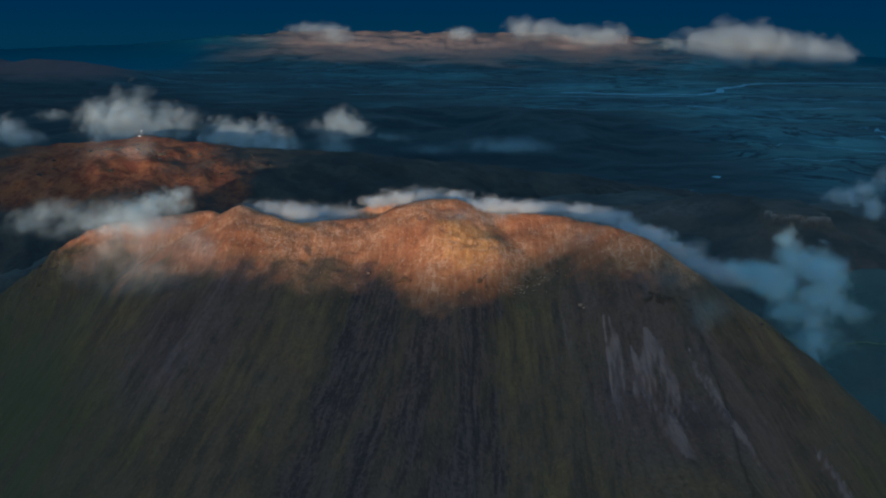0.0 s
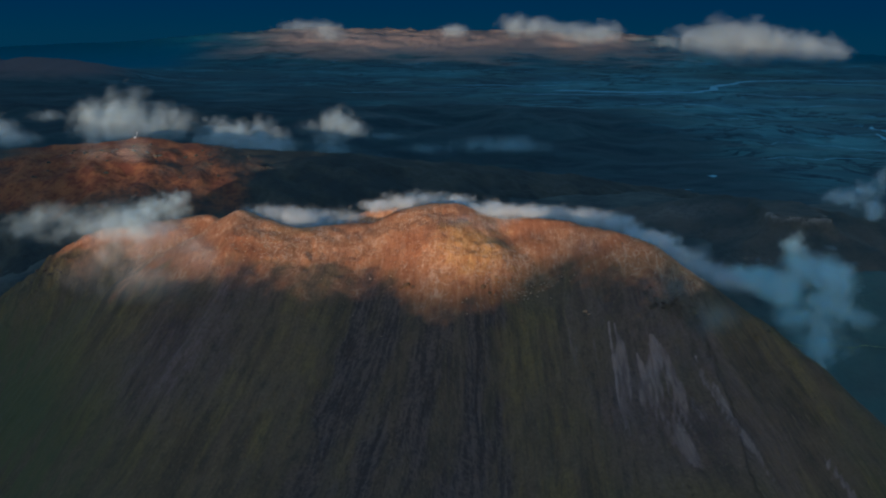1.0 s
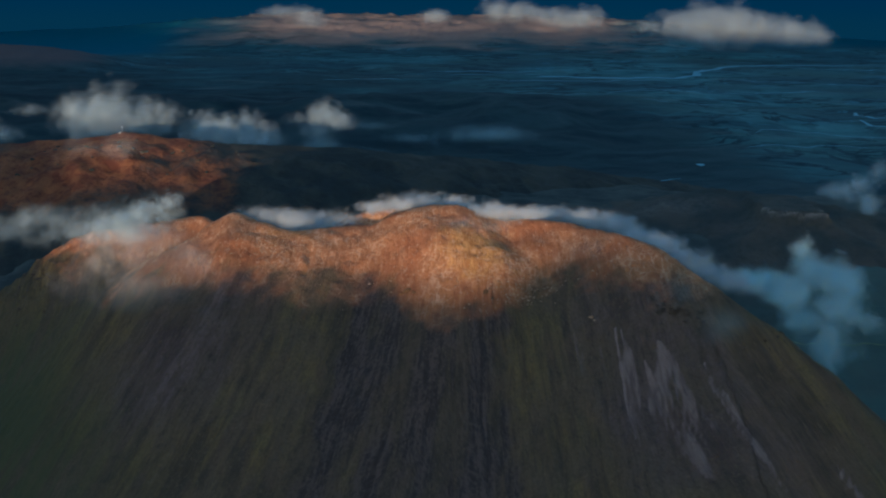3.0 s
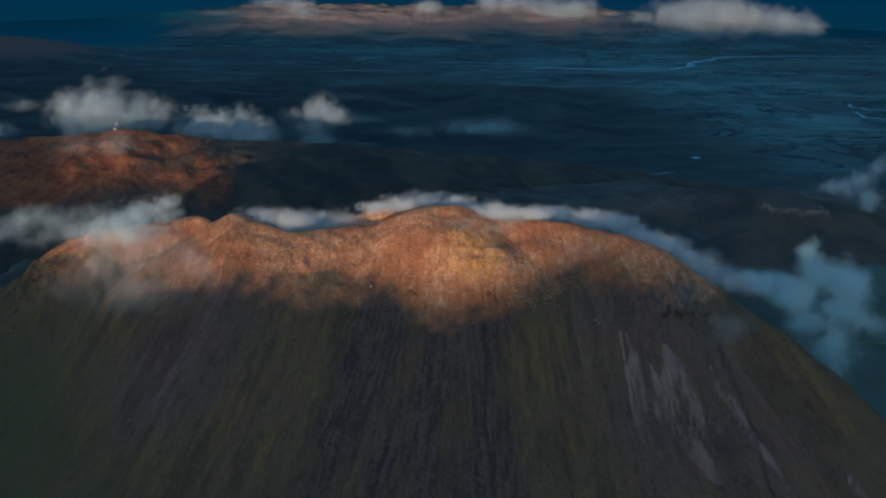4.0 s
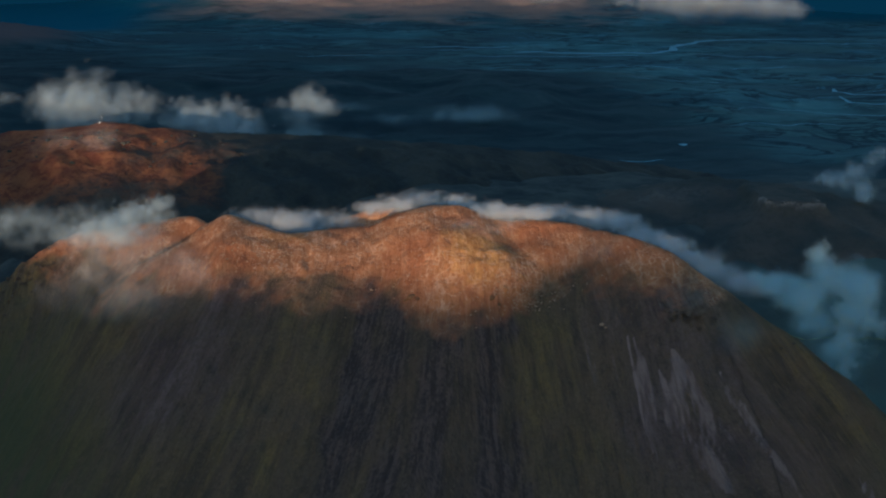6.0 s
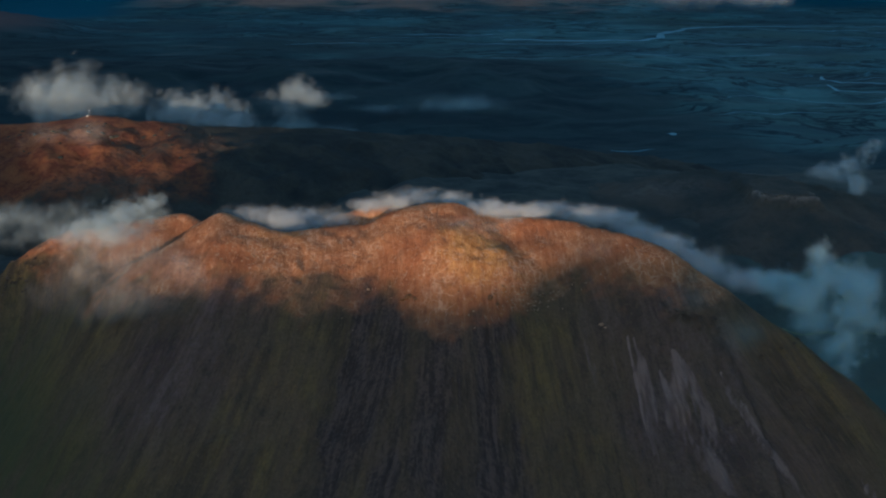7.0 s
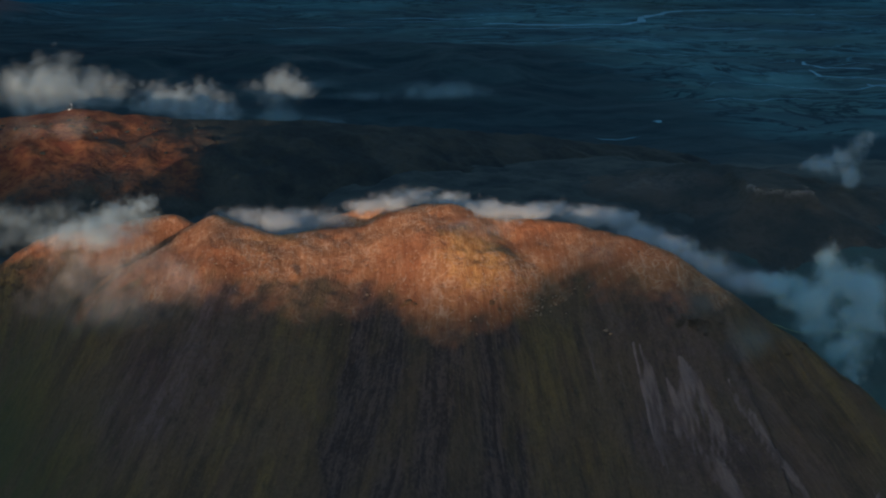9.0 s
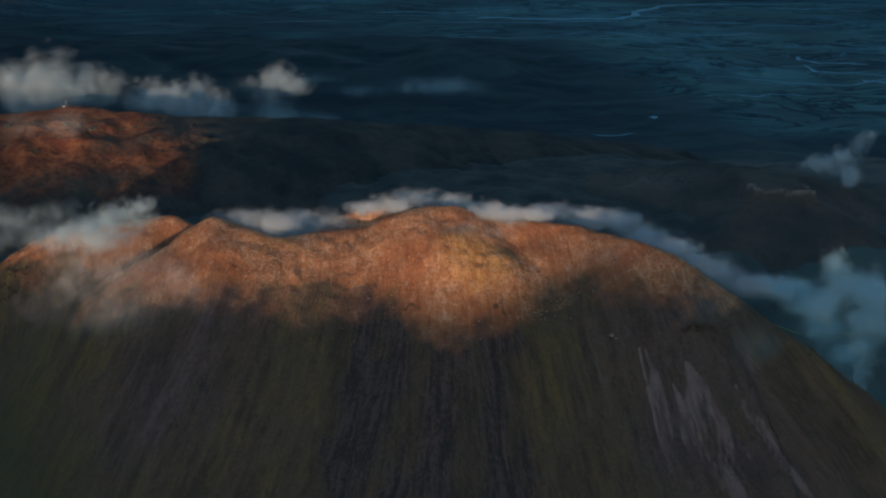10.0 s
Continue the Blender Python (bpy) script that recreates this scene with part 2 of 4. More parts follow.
def plain_material():
    """Moor and gravel flats, distance haze painted in as blue-green, with darker lava ground where the attribute says
    so.
    """
    m = Nodes("moor_plain")
    where = m.place()
    far = m.scaled(where, 0.45, 1.0, 1.0)
    patches, fine, broad = m.noise(far, 0.010, 6, 0.62, 0.6), m.noise(where, 0.05, 5, 0.65), m.noise(where, 0.0022, 3, 0.5)
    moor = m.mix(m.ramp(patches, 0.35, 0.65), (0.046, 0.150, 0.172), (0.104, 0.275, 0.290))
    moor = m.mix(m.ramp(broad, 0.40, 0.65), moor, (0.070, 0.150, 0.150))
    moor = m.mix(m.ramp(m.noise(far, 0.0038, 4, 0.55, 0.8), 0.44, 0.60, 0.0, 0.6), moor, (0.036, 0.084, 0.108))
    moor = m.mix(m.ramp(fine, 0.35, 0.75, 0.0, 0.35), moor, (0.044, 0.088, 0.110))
    channel = m.noise(far, 0.006, 5, 0.55, 1.2)
    thread = m.sums("MULTIPLY", m.ramp(m.sums("ABSOLUTE", m.sums("SUBTRACT", channel, 0.5), 0.0), 0.002, 0.012, 1.0, 0.0), m.ramp(m.noise(where, 0.003, 2), 0.42, 0.6))
    bank = m.sums("MULTIPLY", m.ramp(m.sums("ABSOLUTE", m.sums("SUBTRACT", m.noise(far, 0.0085, 5, 0.6, 1.5), 0.5), 0.0), 0.005, 0.05, 1.0, 0.0), m.ramp(m.noise(where, 0.004, 2), 0.38, 0.54))
    moor = m.mix(m.sums("MULTIPLY", bank, 0.9), moor, (0.014, 0.040, 0.054))
    moor = m.mix(m.sums("MULTIPLY", thread, m.sums("MULTIPLY", m.attribute("braid"), 0.55)), moor, (0.12, 0.34, 0.43))
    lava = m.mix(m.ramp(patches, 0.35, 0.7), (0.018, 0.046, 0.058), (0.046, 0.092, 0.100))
    # darker tone that takes over towards the west
    dim_tone = m.mix(m.ramp(patches, 0.35, 0.7), (0.010, 0.026, 0.034), (0.029, 0.056, 0.062))
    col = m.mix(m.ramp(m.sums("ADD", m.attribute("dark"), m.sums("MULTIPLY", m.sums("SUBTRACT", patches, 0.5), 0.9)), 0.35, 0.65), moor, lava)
    col = m.mix(m.attribute("dim"), col, dim_tone)
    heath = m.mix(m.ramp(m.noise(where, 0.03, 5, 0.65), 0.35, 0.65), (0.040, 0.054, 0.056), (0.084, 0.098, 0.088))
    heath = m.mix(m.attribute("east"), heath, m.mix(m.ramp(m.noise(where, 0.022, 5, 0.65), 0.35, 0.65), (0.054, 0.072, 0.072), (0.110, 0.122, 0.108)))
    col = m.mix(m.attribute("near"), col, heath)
    col = m.mix(m.sums("MULTIPLY", m.attribute("lush"), m.ramp(m.noise(where, 0.02, 4, 0.6), 0.3, 0.7, 0.4, 0.9)), col, (0.078, 0.145, 0.128))
    col = m.mix(m.ramp(m.sums("ADD", m.attribute("warm"), m.sums("MULTIPLY", m.sums("SUBTRACT", patches, 0.5), 2.0)), 0.15, 1.15), col, (0.30, 0.222, 0.186))
    col = m.mix(m.ramp(m.sums("ADD", m.attribute("brown"), m.sums("MULTIPLY", m.sums("SUBTRACT", patches, 0.5), 0.8)), 0.2, 0.8), col, (0.105, 0.092, 0.096))
    # far ground turns deep blue: distance haze put into its colour
    col = m.mix(m.ramp(m.sums("ADD", m.attribute("far_haze"), m.sums("MULTIPLY", m.sums("SUBTRACT", broad, 0.5), 0.6)), 0.2, 0.8), col, (0.009, 0.118, 0.172))
    return m.surface(col, 0.95, m.sums("ADD", fine, patches), 0.6, 6.0, 0.1)


def water_material():
    m = Nodes("river_water")
    ripple = m.noise(m.place(), 0.08, 3, 0.5)
    return m.surface(m.mix(m.ramp(ripple, 0.3, 0.7), (0.10, 0.32, 0.41), (0.15, 0.40, 0.50)), 0.65, ripple, 0.1, 0.3, 0.2)


def cloud_material(name, tint, opacity, grain, least=0.12, passed=0.5):
    """Soft flakes of vapour: thin towards their rims, which noise of that grain frays, lit from both sides."""
    m = Nodes(name)
    uv, where = m.add("ShaderNodeUVMap").outputs[0], m.place()
    n = m.add("ShaderNodeVectorMath")
    n.operation = "LENGTH"
    m.put(n.inputs[0], uv)
    coarse, fine = m.noise(where, grain, 3, 0.55, 0.6), m.noise(where, 4.2 * grain, 4, 0.62, 0.8)
    fray = m.sums("ADD", m.sums("MULTIPLY", m.sums("SUBTRACT", coarse, 0.5), 1.5), m.sums("MULTIPLY", m.sums("SUBTRACT", fine, 0.5), 0.8))
    rim = m.sums("ADD", n.outputs["Value"], m.sums("MULTIPLY", fray, m.ramp(n.outputs["Value"], 0.0, 0.35)))
    body = m.sums("MULTIPLY", m.ramp(rim, 0.85, 0.0), m.ramp(n.outputs["Value"], 0.98, 0.70))
    torn = m.ramp(coarse, 0.28, 0.60, 0.4 + 0.6 * least, 1.0)
    alpha = m.sums("MULTIPLY", m.sums("MULTIPLY", m.sums("MULTIPLY", body, torn), m.attribute("dense")), opacity)
    both = m.add("ShaderNodeMixShader")
    m.put(both.inputs[0], passed)
    m.put(both.inputs[1], m.add("ShaderNodeBsdfDiffuse", Color=(*tint, 1.0)))
    m.put(both.inputs[2], m.add("ShaderNodeBsdfTranslucent", Color=(*tint, 1.0)))
    veil = m.add("ShaderNodeMixShader")
    m.put(veil.inputs[0], alpha)
    m.put(veil.inputs[1], m.add("ShaderNodeBsdfTransparent"))
    m.put(veil.inputs[2], both)
    m.put(m.out.inputs["Surface"], veil.outputs[0])
    return m.mat


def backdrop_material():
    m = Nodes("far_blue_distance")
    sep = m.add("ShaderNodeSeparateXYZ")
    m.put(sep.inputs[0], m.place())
    # haze beyond the plain is painted as a steady blue glow
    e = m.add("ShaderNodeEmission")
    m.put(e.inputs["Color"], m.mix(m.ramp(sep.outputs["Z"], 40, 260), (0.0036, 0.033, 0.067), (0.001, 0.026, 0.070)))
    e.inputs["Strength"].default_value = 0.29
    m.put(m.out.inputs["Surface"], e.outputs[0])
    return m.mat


MOUNTAIN = mountain_material()
PLAIN = plain_material()
WATER = water_material()
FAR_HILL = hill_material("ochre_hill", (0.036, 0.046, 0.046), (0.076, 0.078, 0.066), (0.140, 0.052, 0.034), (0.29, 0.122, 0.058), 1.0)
MESA = hill_material("dark_rock_hill", (0.058, 0.070, 0.066), (0.108, 0.098, 0.082), (0.20, 0.17, 0.15), (0.34, 0.29, 0.25), 1.0)
RANGE = hill_material("bare_range", (0.06, 0.06, 0.04), (0.09, 0.08, 0.05), (0.14, 0.11, 0.09), (0.2, 0.16, 0.12), 0.3)


# ---- meshes from height fields ----
def sheet(name, xs, ys, heights, material, fields=None, keep=None, parent=None):
    """One mesh over a grid of xs by ys; fields are values at its points; faces wholly below keep are left out."""
    ny, nx = heights.shape
    gx, gy = np.meshgrid(xs, ys)
    verts = np.stack([gx, gy, heights], -1).reshape(-1, 3)
    i = np.arange(ny * nx).reshape(ny, nx)
    quads = np.stack([i[:-1, :-1], i[:-1, 1:], i[1:, 1:], i[1:, :-1]], -1).reshape(-1, 4)
    if keep is not None:
        top = heights.reshape(-1)[quads].max(axis=1)
        quads = quads[top > keep]
        used = np.unique(quads)
        back = np.full(ny * nx, -1)
        back[used] = np.arange(len(used))
        verts, quads = verts[used], back[quads]
    else:
        used = np.arange(ny * nx)
    mesh = raw_mesh(name, verts, quads)
    for key, values in (fields or {}).items():
        values = np.asarray(values, float)
        if values.ndim == 3:
            at = mesh.attributes.new(key, "FLOAT_VECTOR", "POINT")
            at.data.foreach_set("vector", values.reshape(-1, 3)[used].astype(np.float32).ravel())
        else:
            at = mesh.attributes.new(key, "FLOAT", "POINT")
            at.data.foreach_set("value", values.reshape(-1)[used].astype(np.float32))
    mesh.materials.append(material)
    ob = new(name, mesh)
    if parent:
        ob.parent = parent
    return ob


def raw_mesh(name, verts, faces, smooth=True):
    """A mesh from arrays of points and of faces that all have the same number of corners."""
    mesh = bpy.data.meshes.new(name)
    n, k = faces.shape
    mesh.vertices.add(len(verts))
    mesh.vertices.foreach_set("co", np.asarray(verts, np.float32).ravel())
    mesh.loops.add(n * k)
    mesh.loops.foreach_set("vertex_index", np.asarray(faces, np.int32).ravel())
    mesh.polygons.add(n)
    mesh.polygons.foreach_set("loop_start", np.arange(0, n * k, k, dtype=np.int32))
    mesh.polygons.foreach_set("use_smooth", np.full(n, smooth))
    mesh.update(calc_edges=True)
    return mesh


# ---- the ground: one sheet to the horizon ----
def ground_height(x, y):
    """The plain at about 0 m, and the saddle of higher moor behind the mountain."""
    saddle = step(560, 930, y) * (1 - step(1040, 1560, y)) * (1 - 0.5 * step(300, 900, np.abs(x - 100)))
    rough = fbm(x / 240, y / 240, 5, 11)
    z = saddle * (98 + 8 * rough + 3 * (ridged(x / 70, y / 70, 4, 13) - 0.5)) + rough * (3 + 5 * step(900, 1600, y) * (1 - step(2600, 3200, y)))
    # a long low lava rise, the far plateau, and a brown rise to its west
    z = z + 34 * bell(y, 2330 + 0.05 * x, 300) * (1 - step(200, 1000, x)) * (1 + 0.3 * rough)
    z = z + (50 + 10 * fbm(x / 300, y / 200, 4, 23) + 9 * (ridged(x / 170, y / 130, 4, 27) - 0.6)) * step(4000, 4750, y + 60 * fbm(x / 400, 0 * y, 3, 5)) * step(-1500, -600, x) * (1 - step(700, 1500, x))
    z = z + 42 * step(4150, 4900, y)
    z = z + (58 + 10 * fbm(x / 150, y / 150, 3, 19)) * bell(y, 3450, 240) * (1 - step(-1250, -800, x))
    return z


def far_spaced(a, b, n, dense, power=2.2):
    """n values from a to b, closest together at dense."""
    t = np.linspace(-1, 1, n)
    return np.where(t < 0, dense - (dense - a) * np.abs(t) ** power, dense + (b - dense) * np.abs(t) ** power)


def build_ground():
    xs, ys = far_spaced(-3400, 3400, 520, 0, 1.5), far_spaced(-3200, 5400, 620, 900, 1.7)
    gx, gy = np.meshgrid(xs, ys)
    z = ground_height(gx, gy)
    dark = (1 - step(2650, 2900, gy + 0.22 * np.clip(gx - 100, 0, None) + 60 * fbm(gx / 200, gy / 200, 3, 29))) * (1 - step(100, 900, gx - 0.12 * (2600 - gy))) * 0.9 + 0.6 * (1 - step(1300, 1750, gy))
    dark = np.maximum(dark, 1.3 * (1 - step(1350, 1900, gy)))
    brown = bell(gy, 3430, 230) * (1 - step(-1200, -820, gx))
    warm = step(3950, 4500, gy + 90 * fbm(gx / 260, gy / 120, 3, 91)) * step(-1300, -480, gx) * (1 - step(620, 1300, gx))
    ob = sheet("ground", xs, ys, z, PLAIN, {"dark": dark, "dim": 0.9 * (1 - step(-900, 900, gx + 200 * fbm(gx / 400, gy / 300, 3, 39))) * (1 - 0.6 * step(2900, 3600, gy)), "warm": warm, "brown": brown, "braid": step(1800, 2300, gy), "east": step(180, 420, gx + 60 * fbm(gx / 120, gy / 120, 3, 43)), "lush": step(200, 330, gx + 50 * fbm(gx / 50, gy / 50, 3, 45)) * step(480, 620, gy) * (1 - step(820, 1000, gy)), "near": 1 - step(1100, 1750, gy + 120 * fbm(gx / 200, gy / 200, 3, 37)), "far_haze": np.maximum(step(4000, 4700, gy) * (1 - 0.8 * warm), step(3450, 4000, gy) * (1 - step(-1300, -600, gx)))})
    tagged(ob, "wide moor plain, haze-tinted blue-green, with dark lava ground", "ground", kind="structure")


build_ground()


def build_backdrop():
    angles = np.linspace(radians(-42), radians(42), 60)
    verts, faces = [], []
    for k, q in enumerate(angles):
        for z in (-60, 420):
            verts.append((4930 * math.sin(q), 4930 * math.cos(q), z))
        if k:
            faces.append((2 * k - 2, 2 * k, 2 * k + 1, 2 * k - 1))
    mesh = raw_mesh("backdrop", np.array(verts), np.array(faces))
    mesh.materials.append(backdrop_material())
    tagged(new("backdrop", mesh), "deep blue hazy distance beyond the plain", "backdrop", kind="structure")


build_backdrop()


# ---- the main mountain ----
def blurred(z, cells):
    """A height field smoothed over that many cells."""
    k = np.exp(-0.5 * (np.arange(-3 * cells, 3 * cells + 1) / cells) ** 2)
    k /= k.sum()
    for axis in (0, 1):
        pad = [(0, 0), (0, 0)]
        pad[axis] = (3 * cells, 3 * cells)
        z = np.apply_along_axis(lambda line: np.convolve(line, k, "valid"), axis, np.pad(z, pad, mode="edge"))
    return z


def build_mountain():
    thing = tagged(new("mountain"), "steep mossy mountain with an ochre rock summit and scree streaks", "mountain")
    xs, ys = np.arange(-520, 420, 1.6), np.arange(300, 940, 1.6)
    x, y = np.meshgrid(xs, ys)
    z, d, _, _ = mountain_fields(x, y)
    # below the crags the face is even: creases between the crest lines are worn away
    z = blurred(z, 2)
    z = z + (blurred(z, 13) - z) * step(30, 85, d)
    lean = np.clip((x - 92) / 45, 0, 1.3) * 0.26 - np.clip((10 - x) / 270, 0, 1) ** 0.6 * 0.48
    fx = x - lean * np.clip(np.where(x > 0, 585, 640) - y, 0, None) + 1.6 * fbm(x / 60, y / 90, 3, 51)
    fy = 0.05 * y
    # a dome in the middle of the top, the dell east of it, and a dell behind the western shoulder
    z = z + 2.0 * np.exp(-((x - 8) / 22) ** 2 - ((y - 640) / 24) ** 2)
    z = z - 6.0 * np.exp(-((x - 42 + 0.25 * (y - 640)) / 10) ** 2 - ((y - 655) / 38) ** 2)
    z = z + 1.5 * np.exp(-((x + 140) / 40) ** 2 - ((y - 650) / 22) ** 2)
    # uneven top line, crags near the crest, and ribs and gullies that run down the face
    top = np.exp(-(d / 70) ** 2)
    z = z + 1.5 * fbm(x / 34, y / 34, 3, 3) * (0.35 + 0.65 * top)
    crag = ridged(x / 15, y / 15, 4, 31)
    west = step(-225, -265, x) * bell(d, 22, 40)
    z = z + (crag - 0.4) * (0.38 * bell(d, 52, 20) + 0.10 * top + 2.0 * west)
    z = z + 0.6 * ridged((x + 4 * fbm(x / 14, y / 14, 2, 34)) / 8, y / 10, 3, 35) * bell(d, 35, 40) * np.clip(0.4 + fbm(x / 40, y / 40, 2, 36), 0, 1)
    runs = ridged((x + 0.35 * (y - 650) + 5 * fbm(x / 30, y / 30, 3, 81)) / 17, y / 60, 4, 83, 0.55)
    z = z + (runs - 0.5) * 1.0 * bell(d, 40, 28) * np.clip(0.55 + 0.9 * fbm(x / 38, y / 38, 2, 85), 0.1, 1.2)
    cleft = np.exp(-((x + 84 + 1.5 * gnoise(y / 8, 0 * y, 5)) / 1.8) ** 2) * step(628, 636, y) * (1 - step(656, 662, y))
    z = z - 2.2 * cleft
    ribs = ridged(fx / 15, fy / 13, 3, 41)
    rough = np.clip(0.5 + 0.9 * fbm(x / 45, y / 70, 3, 53), 0.05, 1.3)
    z = z + (ribs - 0.5) * 1.5 * rough * step(45, 95, d) + fbm(fx / 5, fy / 2.5, 4, 47, 0.55) * 0.9 * rough * step(50, 85, d)
    z = z + 0.7 * fbm(x / 7, y / 9, 3, 57) * step(50, 85, d)
    z = z - 3.0 * bell(fx, -44, 7) * step(50, 110, d) - 1.8 * bell(fx, 22, 12) * step(70, 120, d)
    # the orange rock's lower edge is set along the sunlit line
    low = 150 - 13 * bell(x, 0, 48) + 9 * step(30, 70, x) - 17 * step(-120, -220, x)
    rock = step(-16, 14, z - low + 9 * fbm(x / 24, y / 24, 4, 61))
    bare = step(90, 150, x + 30 * fbm(x / 40, y / 40, 3, 63)) * step(60, 120, z)
    ochre = np.exp(-((x - 16) / 26) ** 2 - ((y - 640) / 30) ** 2) + 0.5 * bell(x, -100, 26) * bell(z, 165, 8)
    under = 1 - step(-4, 12, z - low)
    ragged = fx + 16 * fbm(fx / 16, y / 34, 4, 69)
    box = step(-60, -30, ragged) * (1 - step(4, 44, ragged)) * np.clip(0.85 + 0.6 * fbm(fx / 11, y / 60, 3, 93), 0.55, 1.2)
    dark = (0.85 * box + 0.6 * bell(fx, -45, 8) + 0.3 * bell(fx, 16, 12)) * under + 0.35 * bell(fx, 96, 40) * under + 0.35 * bell(fx, -112, 14) * under
    brown = (1.05 * bell(fx, -135, 50) + 1.05 * bell(fx, 105, 46)) * under * step(60, 110, z)
    edge = fbm(x / 7, y / 12, 3, 67)

    def tongue(middle, half, high, deep):
        """A tongue of scree: pointed on top, widest in its upper half, frayed below."""
        u = np.clip((high - z + 2.0 * edge) / (high - deep), 0, 1)
        wide = half * 1.75 * np.sqrt(u) * (1 - u) ** 0.6 + 0.01
        return (1 - step(0.55, 1.15, np.abs(fx - middle + 1.2 * edge) / wide)) * (1 - 0.5 * u)

    pale = tongue(90, 5.6, 140, 100) + tongue(105, 9.0, 136, 90) + 0.8 * tongue(121, 3.6, 130, 80) + 0.8 * tongue(147, 5.0, 100, 58) + 0.6 * tongue(98, 2.6, 130, 98) + 0.5 * tongue(79, 3.2, 134, 104) + 0.45 * tongue(67, 3.6, 136, 110) + 0.5 * tongue(113, 3.0, 116, 78)
    pale = pale * np.clip(0.95 + 0.7 * fbm(fx / 1.8, y / 30, 3, 97), 0.2, 1.2)
    fields = {"fall": np.stack([fx, fy, 0.13 * d], -1), "rock": rock, "dark": dark, "pale": pale, "bare": bare, "ochre": ochre, "brown": brown, "green": step(-130, -240, x) * (1 - step(70, 125, z)) * 0.8 + 0.6 * step(170, 230, x)}
    sheet("slope", xs, ys, z, MOUNTAIN, fields, keep=-6, parent=thing)

    def height(px, py):
        i, j = (px - xs[0]) / 1.6, (py - ys[0]) / 1.6
        a, b = int(i), int(j)
        u, v = i - a, j - b
        return (z[b, a] * (1 - u) + z[b, a + 1] * u) * (1 - v) + (z[b + 1, a] * (1 - u) + z[b + 1, a + 1] * u) * v

    return thing, height


mountain, slope_height = build_mountain()


def rock_mesh(name, seed, flat=0.7):
    """A broken lump of rock, about 1 m in radius."""
    bm = bmesh.new()
    bmesh.ops.create_icosphere(bm, subdivisions=2, radius=1.0)
    for v in bm.verts:
        p = v.co * 1.3 + Vector((seed * 3.7, seed, 0))
        k = 1 + 0.55 * noise.noise(p) + 0.3 * noise.noise(p * 2.3)
        v.co = Vector((v.co.x * k, v.co.y * k, v.co.z * k * flat))
    mesh = bpy.data.meshes.new(name)
    bm.to_mesh(mesh)
    bm.free()
    return mesh


def build_outcrops():
    """Crags that stick out of the rim and the flank, and loose stones."""
    dark, light = hill_material("crag_rock", (0.22, 0.125, 0.07), (0.30, 0.17, 0.09), (0.26, 0.13, 0.065), (0.36, 0.19, 0.10), 6.0), hill_material("pale_stone", (0.42, 0.28, 0.18), (0.54, 0.37, 0.25), (0.4, 0.27, 0.18), (0.5, 0.35, 0.24), 8.0)
    shapes = [rock_mesh("outcrop", k + 1) for k in range(5)]
    for mesh in shapes:
        mesh.materials.append(dark)
    rng = random.Random(11)
    spots = [(20, 609, 1.5), (23.5, 606, 1.0), (-25, 618, 1.7), (-21, 616, 1.1), (-28, 617, 0.9)]
    spots += [(rng.gauss(30, 26), rng.gauss(613, 7), rng.uniform(0.25, 0.55)) for _ in range(40)]
    spots += [(rng.gauss(121, 6), rng.gauss(571, 3), rng.uniform(0.5, 1.5)) for _ in range(30)]
    spots += [(rng.gauss(172, 10), rng.gauss(552, 9), rng.uniform(0.4, 1.0)) for _ in range(16)]
    spots += [(rng.gauss(-270, 12), rng.gauss(733, 16), rng.uniform(0.5, 1.3)) for _ in range(60)]
    # grey-brown copy of the crag rock, with shade put into its colour
    grey = hill_material("shaded_flank_rock", (0.11, 0.085, 0.066), (0.16, 0.12, 0.09), (0.12, 0.09, 0.07), (0.18, 0.135, 0.105), 6.0)
    shaded_shapes = [rock_mesh("outcrop", k + 21) for k in range(4)]
    for mesh in shaded_shapes:
        mesh.materials.append(grey)
    for px, py, size in spots:
        ob = new("outcrop", rng.choice(shaded_shapes if px > 100 or px < -200 else shapes))
        ob.parent = mountain
        ob.matrix_basis = pose(px, py, slope_height(px, py) + 0.15 * size, rng.uniform(-25, 25), rng.uniform(-25, 25), rng.uniform(0, 360)) @ Matrix.Diagonal((size * 1.3, size, size * rng.uniform(0.7, 1.2), 1))
    stone = rock_mesh("stone", 9)
    co = np.array([v.co[:] for v in stone.vertices])
    tris = np.array([p.vertices[:] for p in stone.polygons])
    verts, faces = [], []
    places = [(75.4, 578, 1.3), (-47, 631, 1.0), (77, 575, 0.8)]
    places += [(rng.gauss(-10, 75), rng.gauss(640, 16), rng.choice((0.15, 0.2, 0.3, 0.4))) for _ in range(150)]
    places += [(rng.gauss(-118, 16), rng.gauss(655, 7), rng.choice((0.3, 0.45, 0.6))) for _ in range(90)]
    places += [(rng.gauss(38, 16), rng.gauss(612, 6), rng.choice((0.3, 0.45, 0.6))) for _ in range(110)]
    places += [(rng.gauss(-10, 18), rng.gauss(640, 10), rng.choice((0.3, 0.4, 0.5))) for _ in range(70)]
    for k, (px, py, size) in enumerate(places):
        q = rng.uniform(0, 6.3)
        c, n = math.cos(q) * size, math.sin(q) * size
        turned = np.stack([co[:, 0] * c - co[:, 1] * n, co[:, 0] * n + co[:, 1] * c, co[:, 2] * size * 0.8], -1)
        verts.append(turned + (px, py, slope_height(px, py) + 0.3 * size))
        faces.append(tris + k * len(co))
    mesh = raw_mesh("stones", np.concatenate(verts), np.concatenate(faces))
    mesh.materials.append(light)
    ob = new("stones", mesh)
    ob.parent = mountain
